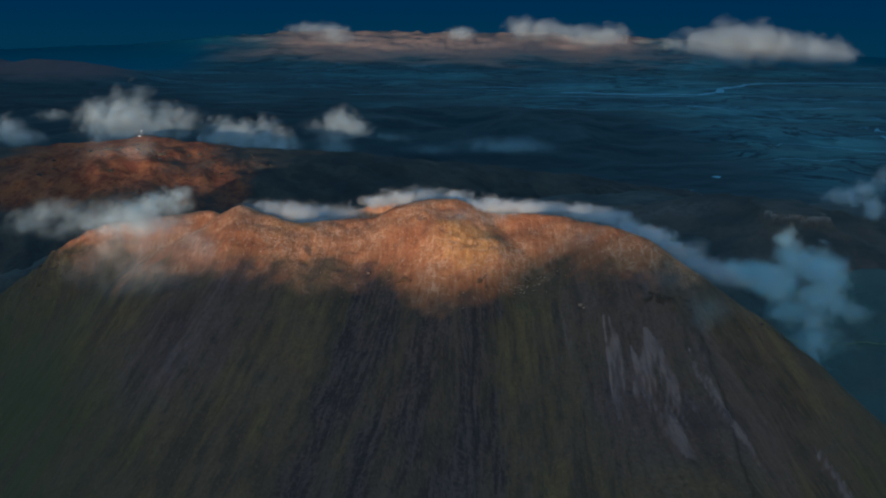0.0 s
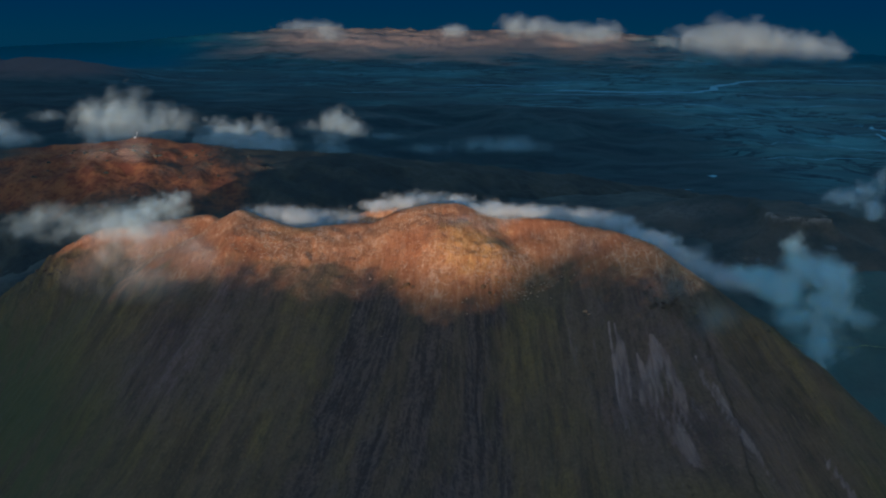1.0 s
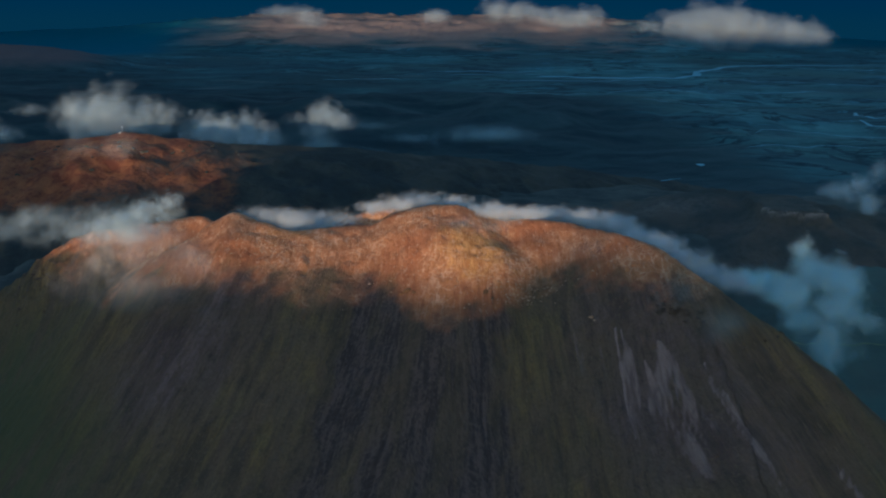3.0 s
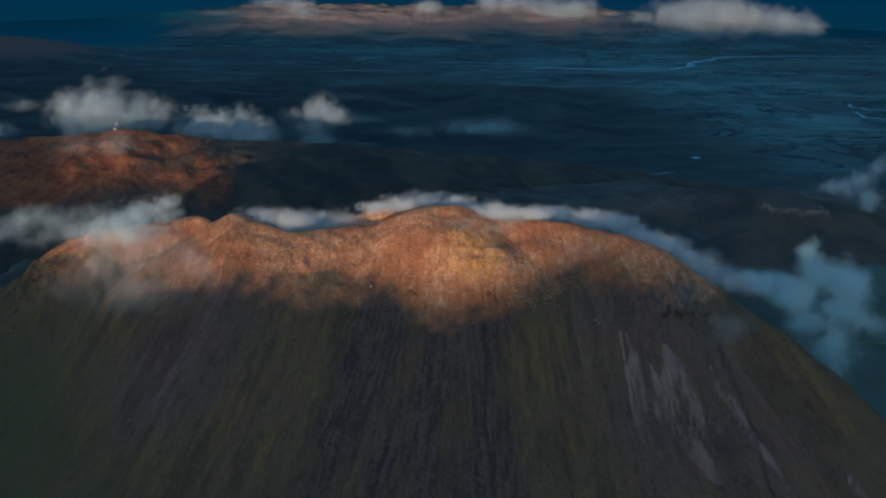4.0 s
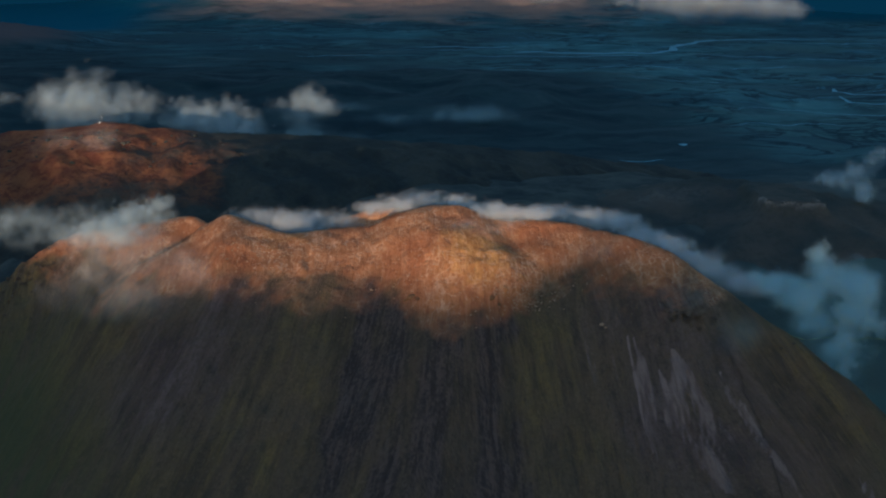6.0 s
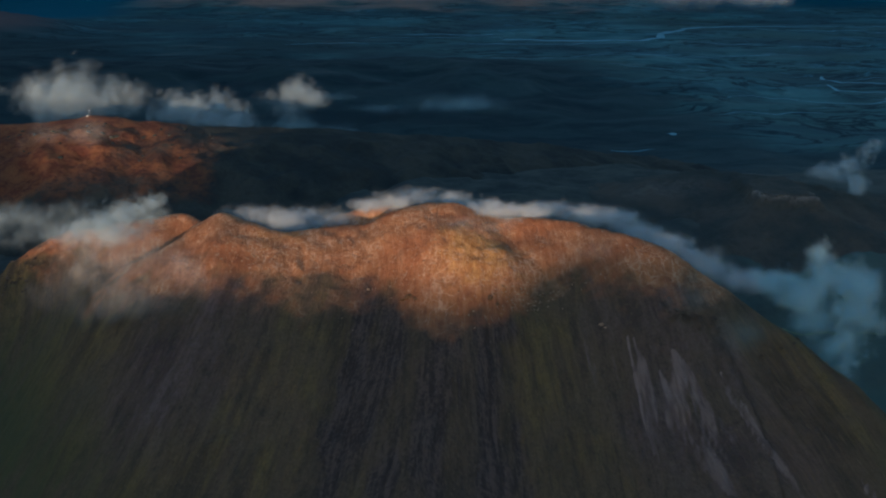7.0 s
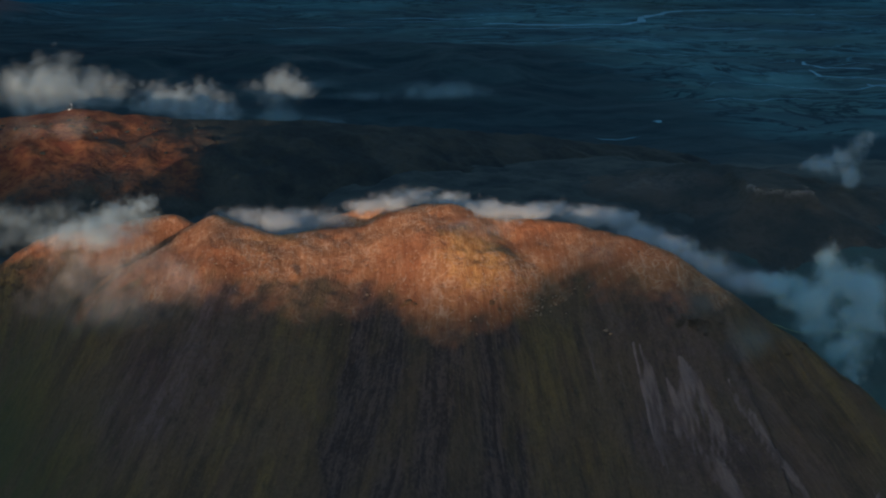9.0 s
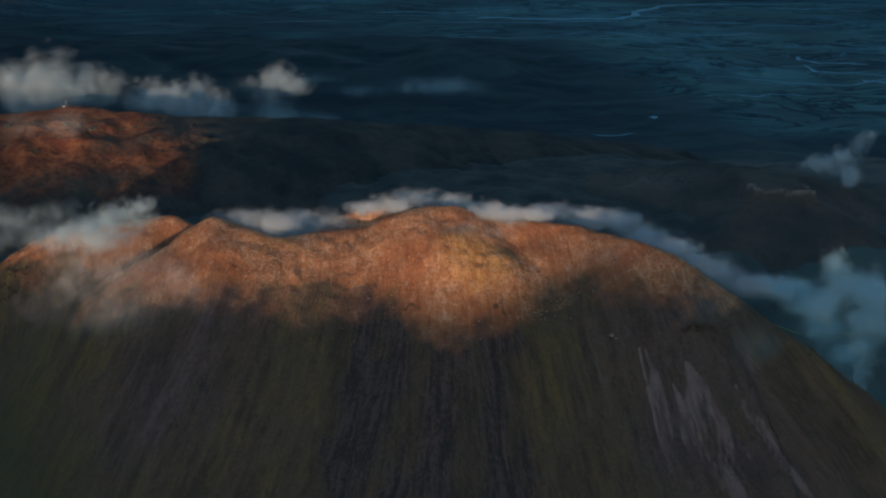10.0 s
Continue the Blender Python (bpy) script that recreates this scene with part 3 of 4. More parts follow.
    tagged(ob, "pale loose stones scattered on the summit", kind="stuff")


build_outcrops()


# ---- the hills behind it ----
HILL_CREST = [(-900, 1150, 105), (-620, 1135, 130), (-455, 1120, 144), (-370, 1110, 151), (-313, 1105, 158.5), (-250, 1108, 153), (-195, 1115, 146), (-110, 1150, 138), (0, 1200, 121), (140, 1260, 98), (260, 1300, 76)]


def build_hill():
    thing = tagged(new("hill"), "broad red-brown hill lit by low sun behind the mountain", "hill")
    xs, ys = np.arange(-1050, 380, 3.5), np.arange(820, 1500, 3.5)
    x, y = np.meshgrid(xs, ys)
    d, zc, cx, cy = crest(x, y, HILL_CREST)
    z = zc - drop(d, 95, 0.17, 0.42) - 0.15 * np.clip(y - cy, 0, None)
    ribs = ridged(x / 46, (y + 0.3 * x) / 80, 4, 71)
    z = z + 4.5 * (ribs - 0.5) * step(10, 60, d) + 1.6 * fbm(x / 26, y / 26, 4, 73)
    z = z - 2.5 * bell(x + 0.4 * (y - 1000), -238, 8) * (1 - step(1040, 1070, y))
    # warm rock tone paints the sunlit patch, so it stops east and west
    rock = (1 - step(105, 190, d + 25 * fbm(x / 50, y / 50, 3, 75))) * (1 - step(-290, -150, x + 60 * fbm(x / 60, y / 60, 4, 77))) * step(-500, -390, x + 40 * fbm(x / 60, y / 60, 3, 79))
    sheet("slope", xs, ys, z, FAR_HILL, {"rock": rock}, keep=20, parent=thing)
    return thing


build_hill()


def mesa_height(x, y):
    """Height of the rocky hill, distance outside its block, and the heights of block and rise."""
    rise = 122 - 0.24 * np.hypot((x - 268) / 1.5, (y - 1012) * 1.0) - 0.12 * np.clip(y - 1012, 0, None) + 3.0 * (ridged(x / 60, y / 60, 4, 85) - 0.5)
    jut = 2.2 * fbm(x / 12, y / 12, 3, 81)
    out = np.maximum(np.maximum(np.abs(x - 308) - 24, 918 - 0.10 * (x - 308) - y), y - 990) + jut
    block = 123.5 - 0.03 * (x - 284) - 1.6 * np.clip(out, 0, 6) - 0.42 * np.clip(out - 6, 0, None) + 0.5 * fbm(x / 12, y / 12, 3, 83)
    return smooth_max(rise, block, 3.0), out, block, rise


def build_mesa():
    thing = tagged(new("mesa"), "dark flat-topped rocky hill with a cliff edge on the moor", "hill")
    xs, ys = np.arange(120, 620, 3.0), np.arange(760, 1200, 3.0)
    x, y = np.meshgrid(xs, ys)
    z, out, block, rise = mesa_height(x, y)
    z = z - 30 * (1 - step(760, 830, y + 12 * fbm(x / 30, y / 30, 3, 89)))
    # first term paints the lit rim of the block as pale rock
    rock = bell(out, -0.4, 2.0) * (block > rise - 1) * (y < 935) + 0.35 * bell(x, 215, 50) * bell(y, 985, 26)
    sheet("slope", xs, ys, z, MESA, {"rock": rock}, keep=10, parent=thing)


build_mesa()


def build_crags():
    """Broken rock along the lip of the mesa and on the brow of the hill."""
    rng = random.Random(23)
    for owner, material, count in (("mesa", MESA, 34), ("hill", FAR_HILL, 40)):
        thing = bpy.data.objects[owner]
        shapes = [rock_mesh("crag", 40 + k) for k in range(4)]
        for mesh in shapes:
            mesh.materials.append(material)
        body = thing.children[0].data
        co = np.empty(len(body.vertices) * 3, np.float32)
        body.vertices.foreach_get("co", co)
        co = co.reshape(-1, 3)
        if owner == "mesa":
            near = co[(co[:, 1] < 924) & (co[:, 1] > 914) & (np.abs(co[:, 0] - 308) < 26) & (co[:, 2] > 112)]
        else:
            near = co[(np.abs(co[:, 0] + 280) < 110) & (co[:, 1] > 1000) & (co[:, 1] < 1100)]
        for _ in range(count):
            px, py, pz = near[rng.randrange(len(near))]
            size = rng.uniform(0.4, 1.1) if owner == "mesa" else rng.uniform(0.8, 2.2)
            ob = new("crag", rng.choice(shapes))
            ob.parent = thing
            ob.matrix_basis = pose(px, py, pz, rng.uniform(-20, 20), rng.uniform(-20, 20), rng.uniform(0, 360)) @ Matrix.Diagonal((size * 1.4, size, size, 1))


build_crags()


# ---- unseen far range added behind the viewpoint: its tops shape where the low sun reaches ----
SHADE_TOPS = [(-5200, 266), (-2700, 262), (-1850, 234), (-1600, 232), (-1200, 256), (-1040, 254), (-950, 225), (-870, 213), (-830, 214), (-796, 221), (-729, 229), (-682, 231), (-631, 226), (-580, 227), (-548, 228), (-532, 233), (-517, 239), (-500, 246), (-480, 251), (-455, 254), (-436, 257), (-418, 268), (-200, 260), (4200, 260)]


def build_range():
    xs = np.concatenate([np.linspace(-5200, -1100, 160), np.linspace(-1090, -380, 180), np.linspace(-370, 4200, 140)])
    ys = np.concatenate([np.linspace(-2420, -2040, 14), np.linspace(-2030, -1970, 25), np.linspace(-1960, -1640, 14)])
    x, y = np.meshgrid(xs, ys)
    tops = np.interp(x, [k for k, _ in SHADE_TOPS], [h for _, h in SHADE_TOPS])
    z = tops + 1.5 * fbm(x / 90, 0 * y, 3, 91) - 0.55 * np.abs(y + 2000) + 4 * fbm(x / 120, y / 120, 4, 95) * step(20, 150, np.abs(y + 2000))
    ob = sheet("slope", xs, ys, z, RANGE, {"rock": step(100, 220, z)}, keep=-20)
    ob.parent = tagged(new("mountain_range"), "unseen far bare range with uneven tops, added to shade the lower land", "mountain range")


build_range()


# ---- rivers on the plain ----
def ribbon(points, widths, lift, level=None):
    level = level or ground_height
    verts, faces = [], []
    for k, (x, y) in enumerate(points):
        ax, ay = points[max(k - 1, 0)]
        bx, by = points[min(k + 1, len(points) - 1)]
        n = math.hypot(bx - ax, by - ay) or 1.0
        ux, uy = -(by - ay) / n * widths[k] / 2, (bx - ax) / n * widths[k] / 2
        z = float(level(np.array([x]), np.array([y]))[0]) + lift
        verts += [(x + ux, y + uy, z), (x - ux, y - uy, z)]
        if k:
            faces.append((2 * k - 2, 2 * k - 1, 2 * k + 1, 2 * k))
    return verts, faces


def build_rivers():
    verts, faces = [], []
    rng = random.Random(5)
    # (start x, end x, distance, wander, width)
    runs = [(-300, -40, 3110, 25, 9), (40, 360, 3350, 45, 16), (-80, 420, 3240, 50, 6), (980, 2200, 3610, 30, 9), (300, 760, 2800, 30, 5)]
    runs += [(rng.uniform(150, 1700), 0, rng.uniform(2950, 3700), rng.uniform(20, 80), rng.uniform(4, 11)) for _ in range(7)]
    runs += [(rng.uniform(500, 1100), 0, rng.uniform(1900, 2900), rng.uniform(20, 60), rng.uniform(3, 6)) for _ in range(7)]
    for k, (x0, x1, y0, wander, width) in enumerate(runs):
        x1 = x1 or x0 + rng.uniform(200, 700)
        n = max(20, int(abs(x1 - x0) / 12))
        pts, wid = [], []
        for j in range(n):
            t = j / (n - 1)
            x = x0 + (x1 - x0) * t
            y = y0 + wander * float(fbm(np.array([x / 210.0]), np.array([k * 7.7]), 4, 7)[0])
            pts.append((x, y))
            wid.append(width * (0.6 + 0.7 * abs(float(gnoise(np.array([x / 70.0]), np.array([k * 3.1]), 9)[0]))) * min(1, 6 * t, 6 * (1 - t)) + 0.5)
        v, f = ribbon(pts, wid, 0.6)
        faces += [tuple(i + len(verts) for i in q) for q in f]
        verts += v
    # the main reach, which swings round a bend and runs on eastwards; and loops farther east
    for course, broad in (([(330, 3215), (416, 3232), (594, 3192), (740, 3215), (812, 3262), (850, 3380), (914, 3468), (985, 3560), (1141, 3622), (1450, 3600)], 38), ([(990, 2480), (962, 2420), (985, 2360), (1040, 2330), (1075, 2300)], 16), ([(940, 2330), (930, 2250), (1000, 2230), (1060, 2190), (1130, 2200)], 12), ([(985, 2150), (970, 2110), (1010, 2060)], 16), ([(325, 1690), (360, 1686), (402, 1690)], 7)):
        pts = []
        for (ax, ay), (bx, by) in zip(course, course[1:]):
            for j in range(10):
                t = j / 10
                pts.append((ax + (bx - ax) * t, ay + (by - ay) * (t * t * (3 - 2 * t)) + 5 * math.sin(0.05 * (ax + (bx - ax) * t))))
        wide = [broad * (0.45 + 0.7 * abs(float(gnoise(np.array([x / 60.0]), np.array([y / 60.0]), 15)[0]))) * min(1, 0.2 * k + 0.1, 0.2 * (len(pts) - k)) for k, (x, y) in enumerate(pts)]
        v, f = ribbon(pts, wide, 0.7)
        faces += [tuple(i + len(verts) for i in q) for q in f]
        verts += v
    mesh = raw_mesh("river", np.array(verts), np.array(faces))
    mesh.materials.append(WATER)
    tagged(new("river", mesh), "braided pale blue river channels winding over the plain", "river", kind="structure")


build_rivers()


def build_pond():
    verts = [(455 + (7 + 2 * math.sin(3 * q)) * math.cos(q), 1795 + (10 + 3 * math.sin(2 * q)) * math.sin(q), float(ground_height(np.array([455.0]), np.array([1795.0]))[0]) + 1.5) for q in (6.2832 * k / 28 for k in range(28))]
    mesh = raw_mesh("pond", np.array(verts), np.arange(28).reshape(1, 28))
    mesh.materials.append(WATER)
    tagged(new("pond", mesh), "small pale blue pond on the moor", "pond", kind="structure")


build_pond()


def build_track():
    """The pale grassy track on the moor beside the east flank."""
    m = Nodes("track_grass")
    mat = m.surface(m.mix(m.ramp(m.noise(m.place(), 0.2, 4), 0.3, 0.7), (0.24, 0.30, 0.14), (0.38, 0.40, 0.18)), 0.95)
    level = lambda x, y: np.maximum(ground_height(x, y), mesa_height(x, y)[0] - 30 * (1 - step(760, 830, y)))
    pts = [(240 + 2.6 * k, 764 + 9 * math.exp(-k / 7) - 0.06 * k + 1.2 * math.sin(0.5 * k)) for k in range(70)]
    v, f = ribbon(pts, [1.1 + 0.5 * math.sin(1.7 * k) for k in range(70)], 1.2, level)
    mesh = raw_mesh("track", np.array(v), np.array(f))
    mesh.materials.append(mat)
    tagged(new("track", mesh), "narrow pale grassy track across the dark moor", "track", kind="structure")


build_track()


def build_beacon():
    """A small white survey hut with a post beside it on top of the hill."""
    m = Nodes("white_paint")
    paint = m.surface(m.mix(m.ramp(m.noise(m.place(), 2.0, 3), 0.3, 0.7), (0.74, 0.74, 0.72), (0.84, 0.84, 0.82)), 0.6)
    bx, by, bz = -317.0, 1103.0, 157.5
    thing = tagged(new("survey_hut"), "small white survey hut on the hill top", "hut")
    for name, (sx, sy, sz), (ox, oy, oz) in (("wall", (1.5, 1.5, 2.2), (0, 0, 1.0)), ("roof", (1.7, 1.7, 0.3), (0, 0, 2.2)), ("post", (0.16, 0.16, 7.0), (2.0, 1.0, 3.2)), ("lantern", (0.6, 0.6, 0.8), (2.0, 1.0, 7.0))):
        bm = bmesh.new()
        bmesh.ops.create_cube(bm, size=1.0)
        bmesh.ops.scale(bm, vec=(sx, sy, sz), verts=bm.verts)
        bmesh.ops.bevel(bm, geom=bm.edges[:], offset=0.08, segments=1, affect="EDGES")
        mesh = bpy.data.meshes.new(name)
        bm.to_mesh(mesh)
        bm.free()
        mesh.materials.append(paint)
        ob = new(name, mesh)
        ob.parent = thing
        ob.location = (ox, oy, oz)
    thing.location = (bx, by, bz)


build_beacon()


# ---- clouds ----
def cloud(billows, label, material, seed, flakes=17, soft=1.15):
    """A cloud of soft vapour flakes. Each billow is a lump that noise breaks up: fewer and smaller flakes towards its
    ragged rim, a flatter base, and flakes that mostly lie along its skin."""
    rng = np.random.RandomState(seed)
    ring = np.array([(math.cos(radians(60 * k)), math.sin(radians(60 * k))) for k in range(6)])
    thing = tagged(new("cloud"), label, "cloud")
    thing.location = Vector(billows[0][:3])
    for cx, cy, cz, across, tall, thick in billows:
        deep = 0.5 * (across + tall)
        size = (across * tall) ** 0.5
        p = rng.normal(size=(int(flakes * 26), 3))
        p = p / np.linalg.norm(p, axis=1)[:, None] * (1.75 * rng.uniform(0, 1, len(p)) ** 0.45)[:, None]
        spots = p * (across, deep, tall) + (cx, cy, cz)
        lump = np.array([noise.fractal(Vector(q / (0.55 * size)), 0.8, 2.1, 3) for q in spots])
        full = 1.30 - np.linalg.norm(p, axis=1) - 0.35 * np.clip(-p[:, 2] - 0.4, 0, None) + 0.80 * lump
        chosen = full > rng.uniform(0.0, 0.35, len(p))
        p, spots, full = p[chosen], spots[chosen], np.clip(full[chosen], 0, 1)
        n = len(p)
        out = p / (across, deep, tall) * size + (0, -0.6, 0.35) + 0.5 * rng.normal(size=(n, 3))
        out /= np.linalg.norm(out, axis=1)[:, None]
        u = np.cross(out, rng.normal(size=(n, 3)))
        u /= np.linalg.norm(u, axis=1)[:, None]
        w = np.cross(out, u)
        r = size * soft * (0.26 + 0.40 * full) * rng.uniform(0.6, 1.35, n)
        verts = spots[:, None, :] + r[:, None, None] * (ring[None, :, :1] * u[:, None, :] + ring[None, :, 1:] * w[:, None, :])
        verts = verts.reshape(-1, 3) - np.array(billows[0][:3])
        mesh = raw_mesh("billow", verts, np.arange(6 * n).reshape(n, 6), smooth=False)
        layer = mesh.uv_layers.new(name="flake")
        layer.data.foreach_set("uv", np.tile(ring, (n, 1)).astype(np.float32).ravel())
        at = mesh.attributes.new("dense", "FLOAT", "POINT")
        at.data.foreach_set("value", np.full(6 * n, thick, np.float32))
        mesh.materials.append(material)
        ob = tagged(new("billow", mesh), kind="stuff")
        ob.parent = thing
    return thing


# blue of the shade and paler sunlit tones are put into these tints
NEAR_VAPOUR = cloud_material("near_vapour", (0.56, 0.70, 0.77), 0.19, 0.033, 0.35)
RIDGE_VAPOUR = cloud_material("ridge_vapour", (0.68, 0.745, 0.79), 0.19, 0.080, 0.35)
EAST_VAPOUR = cloud_material("east_vapour", (0.52, 0.76, 0.86), 0.20, 0.045, 0.35)
EAST_VEIL = cloud_material("east_veil", (0.50, 0.78, 0.88), 0.80, 0.045, 0.15)
WEST_VEIL = cloud_material("west_veil", (0.82, 0.80, 0.80), 0.11, 0.030, 0.50, 0.35)
VEIL = cloud_material("thin_veil", (0.46, 0.70, 0.80), 0.20, 0.035, 0.30)
MID_VAPOUR = cloud_material("mid_vapour", (0.55, 0.68, 0.75), 0.13, 0.036)
FAR_VAPOUR = cloud_material("far_vapour", (0.52, 0.61, 0.66), 0.13, 0.008, 0.35)

# each billow: middle x, y, z, half-width across, half-height, density

cloud([(-383, 1190, 163, 23.1, 23.1, 0.64), (-347, 1176, 172, 27.9, 26.7, 0.71), (-325, 1219, 161, 23.7, 22.4, 0.58), (-292, 1190, 161, 18.0, 18.0, 0.44), (-366, 1204, 145, 41.6, 14.3, 0.51), (-381, 1161, 176, 15.1, 12.5, 0.38)],
      "white evening cloud resting on the ochre hill", MID_VAPOUR, 140)
cloud([(-264, 1230, 145, 22.6, 15.9, 0.76), (-235, 1215, 145, 22.3, 17.1, 0.84), (-214, 1260, 137, 24.5, 20.4, 0.84), (-190, 1230, 130, 18.6, 19.9, 0.67), (-222, 1245, 122, 26.9, 12.1, 0.43)],
      "white evening cloud drifting behind the ochre hill", MID_VAPOUR, 141)
cloud([(-128, 1300, 150, 18.3, 16.9, 0.68), (-106, 1284, 145, 15.3, 11.1, 0.47), (-142, 1331, 127, 20.1, 14.4, 0.34), (-132, 1300, 103, 11.2, 21.1, 0.20), (-161, 1316, 142, 18.5, 9.9, 0.20)],
      "small ragged white cloud over the dark moor", MID_VAPOUR, 142)
cloud([(-487, 1180, 151, 21.7, 15.3, 0.90), (-460, 1166, 147, 17.6, 8.8, 0.50), (-443, 1208, 167, 18.3, 5.2, 0.30)],
      "small grey cloud beside the ochre hill", MID_VAPOUR, 143)
cloud([(-334, 1050, 150, 22.7, 14.7, 0.18), (-297, 1037, 153, 21.3, 15.7, 0.15), (-360, 1075, 135, 19.7, 15.1, 0.18)],
      "thin pinkish veil over the ochre hill", WEST_VEIL, 144, 12)
cloud([(-304, 775, 145, 19.1, 7.0, 0.17), (-282, 766, 154, 17.9, 8.1, 0.18), (-273, 794, 141, 18.5, 7.8, 0.15), (-247, 775, 154, 18.1, 6.4, 0.13), (-317, 784, 136, 17.3, 4.8, 0.14), (-273, 756, 141, 21.6, 5.2, 0.13)],
      "grey cloud bank behind the mountain shoulder", NEAR_VAPOUR, 145)
cloud([(-190, 705, 171, 15.8, 7.8, 0.68), (-207, 697, 166, 18.2, 7.8, 0.59), (-234, 722, 153, 17.9, 7.4, 0.40), (-180, 705, 177, 8.7, 5.3, 0.46), (-203, 713, 155, 22.2, 6.7, 0.46)],
      "soft white cloud over the mountain shoulder", NEAR_VAPOUR, 146)
cloud([(-200, 635, 166, 18.1, 11.6, 0.20), (-166, 605, 175, 18.8, 11.9, 0.21), (-178, 605, 163, 19.6, 12.6, 0.21), (-150, 600, 169, 14.0, 11.8, 0.18), (-207, 630, 158, 12.3, 12.3, 0.11), (-176, 600, 151, 17.9, 9.3, 0.15), (-139, 600, 166, 10.1, 13.3, 0.10)],
      "pinkish cloud drifting down the face of the shoulder", WEST_VEIL, 147, 12)
cloud([(-167, 630, 142, 24.5, 10.2, 0.11), (-193, 622, 137, 17.8, 8.5, 0.09), (-143, 645, 142, 15.1, 10.4, 0.09), (-222, 630, 145, 16.3, 11.7, 0.07)],
      "thin mist trailing down from the shoulder", WEST_VEIL, 148, 12)
cloud([(-121, 711, 167.5, 16.4, 4.1, 0.41), (-101, 702, 166.5, 18.1, 5.7, 0.55), (-85, 728, 159.5, 19.8, 5.9, 0.59), (-63, 711, 162.5, 15.4, 4.5, 0.41), (-93, 720, 156.5, 22.5, 3.2, 0.44)],
      "low cloud behind the summit saddle", RIDGE_VAPOUR, 149, 14, soft=1.4)
cloud([(-46, 708, 173, 13.5, 3.3, 0.70), (-30, 699, 178, 15.2, 3.6, 0.70), (-12, 725, 175, 16.7, 3.8, 0.77), (6, 708, 176, 14.4, 4.0, 0.70), (18, 717, 169, 11.7, 4.1, 0.58)],
      "thin cloud cap along the summit", RIDGE_VAPOUR, 150, 14, soft=1.4)
cloud([(30, 689, 175.5, 16.9, 3.8, 1.16), (48, 681, 176.5, 17.6, 3.5, 1.16), (68, 706, 169.5, 18.3, 3.6, 1.06), (86, 689, 171.5, 17.8, 3.8, 1.16), (104, 697, 165.5, 18.0, 4.4, 1.25), (117, 672, 163.5, 16.5, 4.8, 1.25)],
      "low cloud lying along the summit ridge", RIDGE_VAPOUR, 151, 14, soft=1.4)
cloud([(123, 639, 167, 13.9, 4.8, 1.37), (136, 631, 161, 14.6, 4.7, 1.16), (156, 654, 147, 16.1, 4.8, 0.95), (168, 639, 145, 17.4, 4.8, 0.85), (186, 647, 140, 16.7, 5.2, 0.63)],
      "cloud streaming down the east ridge", RIDGE_VAPOUR, 152, 14, soft=1.4)
cloud([(184, 566, 184, 5.5, 6.0, 0.45), (187, 566, 173, 8.0, 9.0, 0.60), (199, 562, 169, 10.5, 9.5, 0.85), (212, 568, 163, 9.5, 9.5, 0.80), (184, 572, 159, 9.0, 8.0, 0.60), (203, 566, 152, 9.5, 9.5, 0.75), (216, 570, 148, 7.0, 9.0, 0.45), (204, 566, 137, 6.5, 9.5, 0.50), (203, 562, 121, 5.0, 9.5, 0.38), (206, 562, 108, 7.0, 6.5, 0.24), (228, 575, 140, 9.0, 6.0, 0.20)],
      "tall blue-grey cloud beside the east flank", EAST_VAPOUR, 153)
cloud([(176, 600, 157, 13.0, 6.5, 0.30), (188, 590, 150, 12.0, 7.0, 0.24), (200, 600, 132, 13.0, 9.0, 0.14), (222, 610, 112, 16.0, 9.0, 0.12), (196, 575, 112, 9.0, 7.0, 0.16)],
      "thin blue mist lying over the moor by the flank", EAST_VEIL, 154, 14)
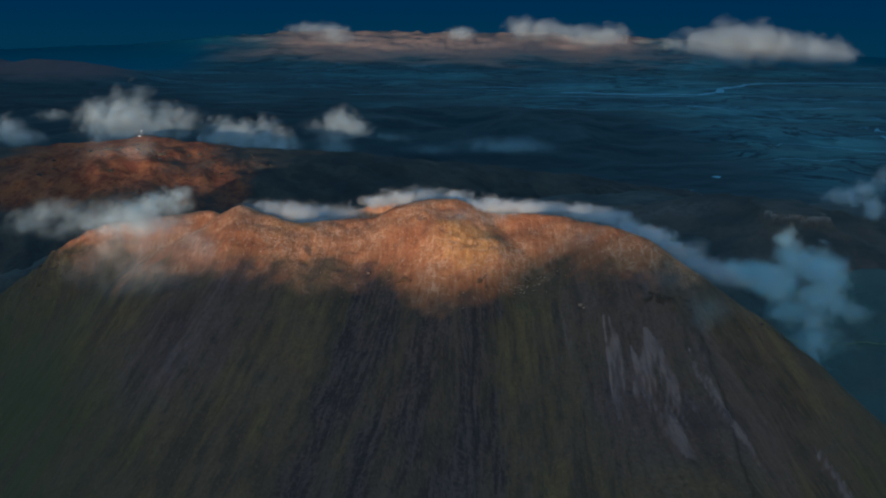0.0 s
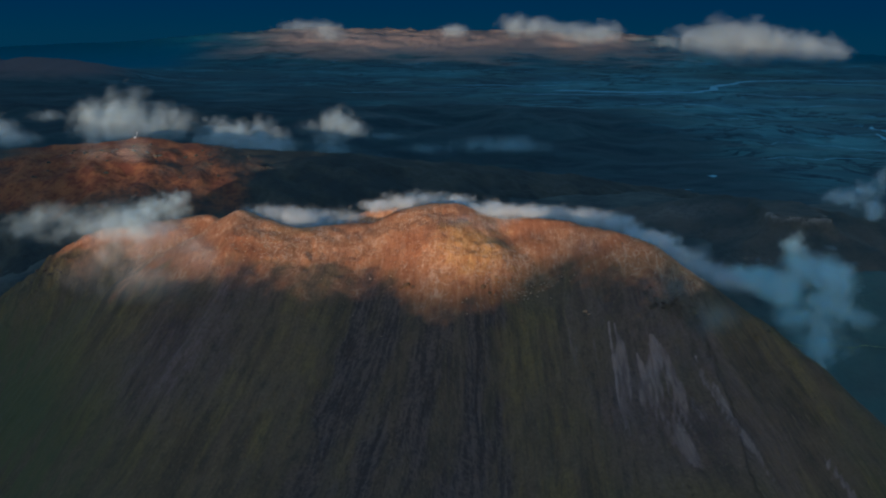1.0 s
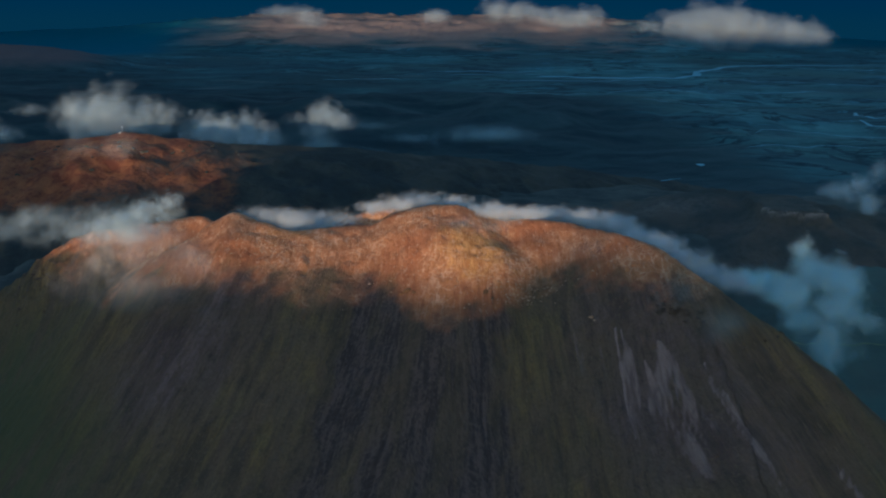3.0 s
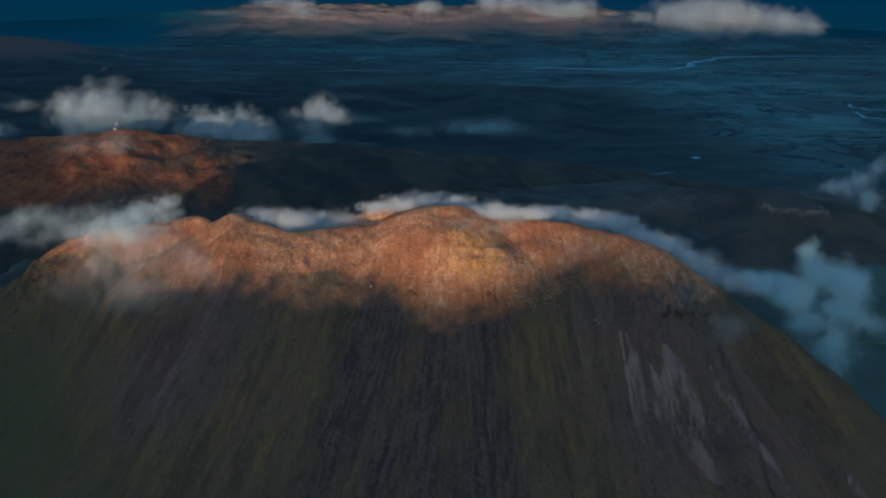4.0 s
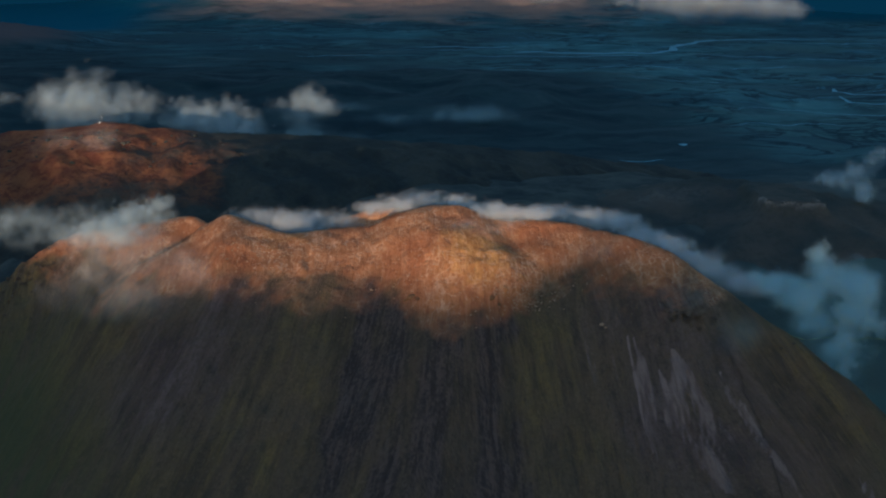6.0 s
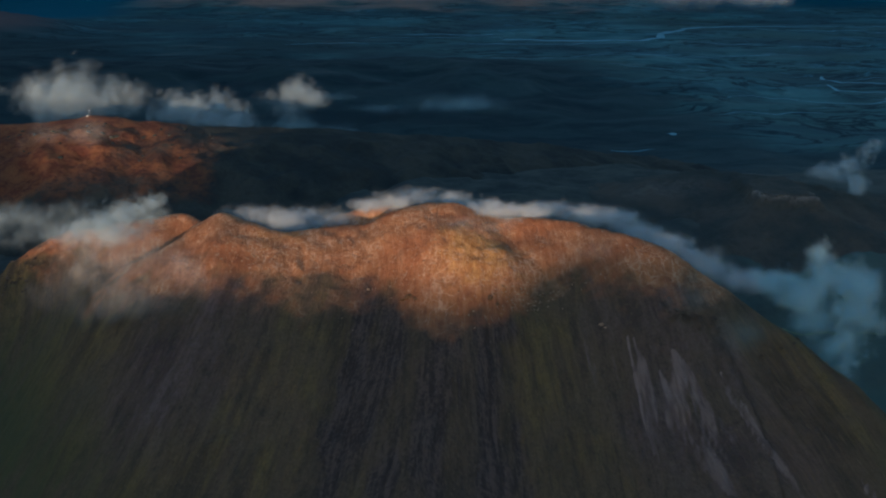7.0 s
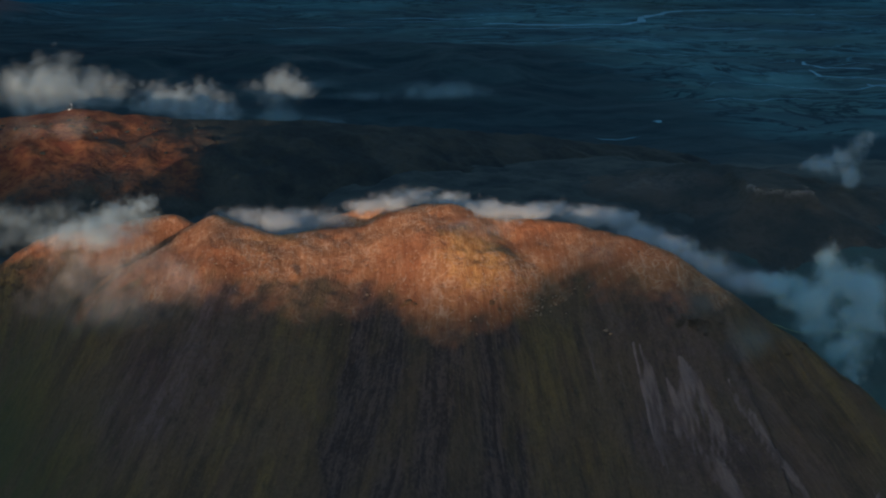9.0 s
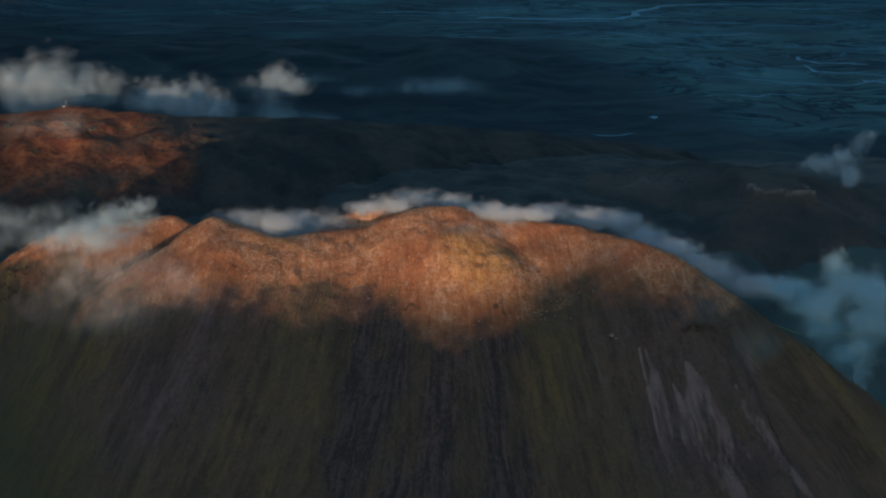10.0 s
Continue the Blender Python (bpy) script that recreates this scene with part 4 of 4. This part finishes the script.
cloud([(360, 985, 127, 11.0, 6.1, 0.88), (376, 985, 127, 13.5, 8.7, 1.10), (392, 990, 133, 12.3, 9.9, 1.21), (404, 990, 143, 9.9, 7.4, 1.10), (412, 990, 152, 9.9, 4.9, 0.77), (398, 988, 117, 9.9, 9.9, 1.10), (400, 990, 108, 6.1, 4.9, 0.66)],
      "white cloud over the dark rocky hill", MID_VAPOUR, 155)
cloud([(843, 3750, 118, 64.8, 40.5, 0.52), (918, 3705, 127, 68.0, 56.0, 0.75), (1021, 3840, 111, 74.7, 58.1, 0.83), (1084, 3750, 117, 81.0, 60.8, 0.83), (1186, 3795, 106, 82.0, 45.1, 0.75), (1239, 3660, 102, 79.1, 35.6, 0.75), (1348, 3750, 82, 56.7, 20.3, 0.60), (766, 3705, 120, 52.0, 16.0, 0.30)],
      "long white cumulus lit warm over the far plain", FAR_VAPOUR, 156, soft=1.6)
cloud([(279, 4150, 153, 62.8, 31.4, 0.50), (350, 4100, 148, 75.3, 26.6, 0.50), (538, 4250, 126, 78.0, 32.1, 0.70), (600, 4150, 127, 58.3, 35.9, 0.80), (45, 4200, 124, 49.9, 20.4, 0.50), (429, 4050, 143, 87.5, 17.5, 0.40)],
      "pale cloud tops along the far plateau", FAR_VAPOUR, 157, soft=1.6)
cloud([(-525, 4100, 143, 79.7, 15.5, 0.35), (-425, 4051, 138, 56.9, 21.9, 0.40), (-420, 4198, 102, 90.7, 15.9, 0.25)],
      "thin pale cloud above the far plateau", FAR_VAPOUR, 158, soft=1.6)
cloud([(113, 1900, 39, 71.8, 9.8, 0.28), (78, 1877, 35, 48.3, 7.3, 0.22), (152, 1946, 25, 50.0, 7.6, 0.22), (-102, 1900, 49, 43.1, 4.9, 0.28), (-22, 1923, 24, 49.4, 7.5, 0.22)],
      "faint blue mist over the moor", VEIL, 159, 14)
cloud([(-133, 1250, 118, 29.7, 16.2, 0.32), (-178, 1235, 104, 36.7, 12.8, 0.23), (-89, 1280, 104, 38.1, 13.3, 0.18)],
      "faint blue mist below the ochre hill", VEIL, 160, 14)
cloud([(10, 655, 175, 13.4, 3.9, 0.12), (28, 652, 173, 12.7, 3.9, 0.12), (86, 625, 167, 12.2, 6.1, 0.10), (122, 575, 159, 13.7, 8.1, 0.07), (137, 540, 150, 12.8, 10.5, 0.07)],
      "thin mist drifting across the summit", VEIL, 161, 14)
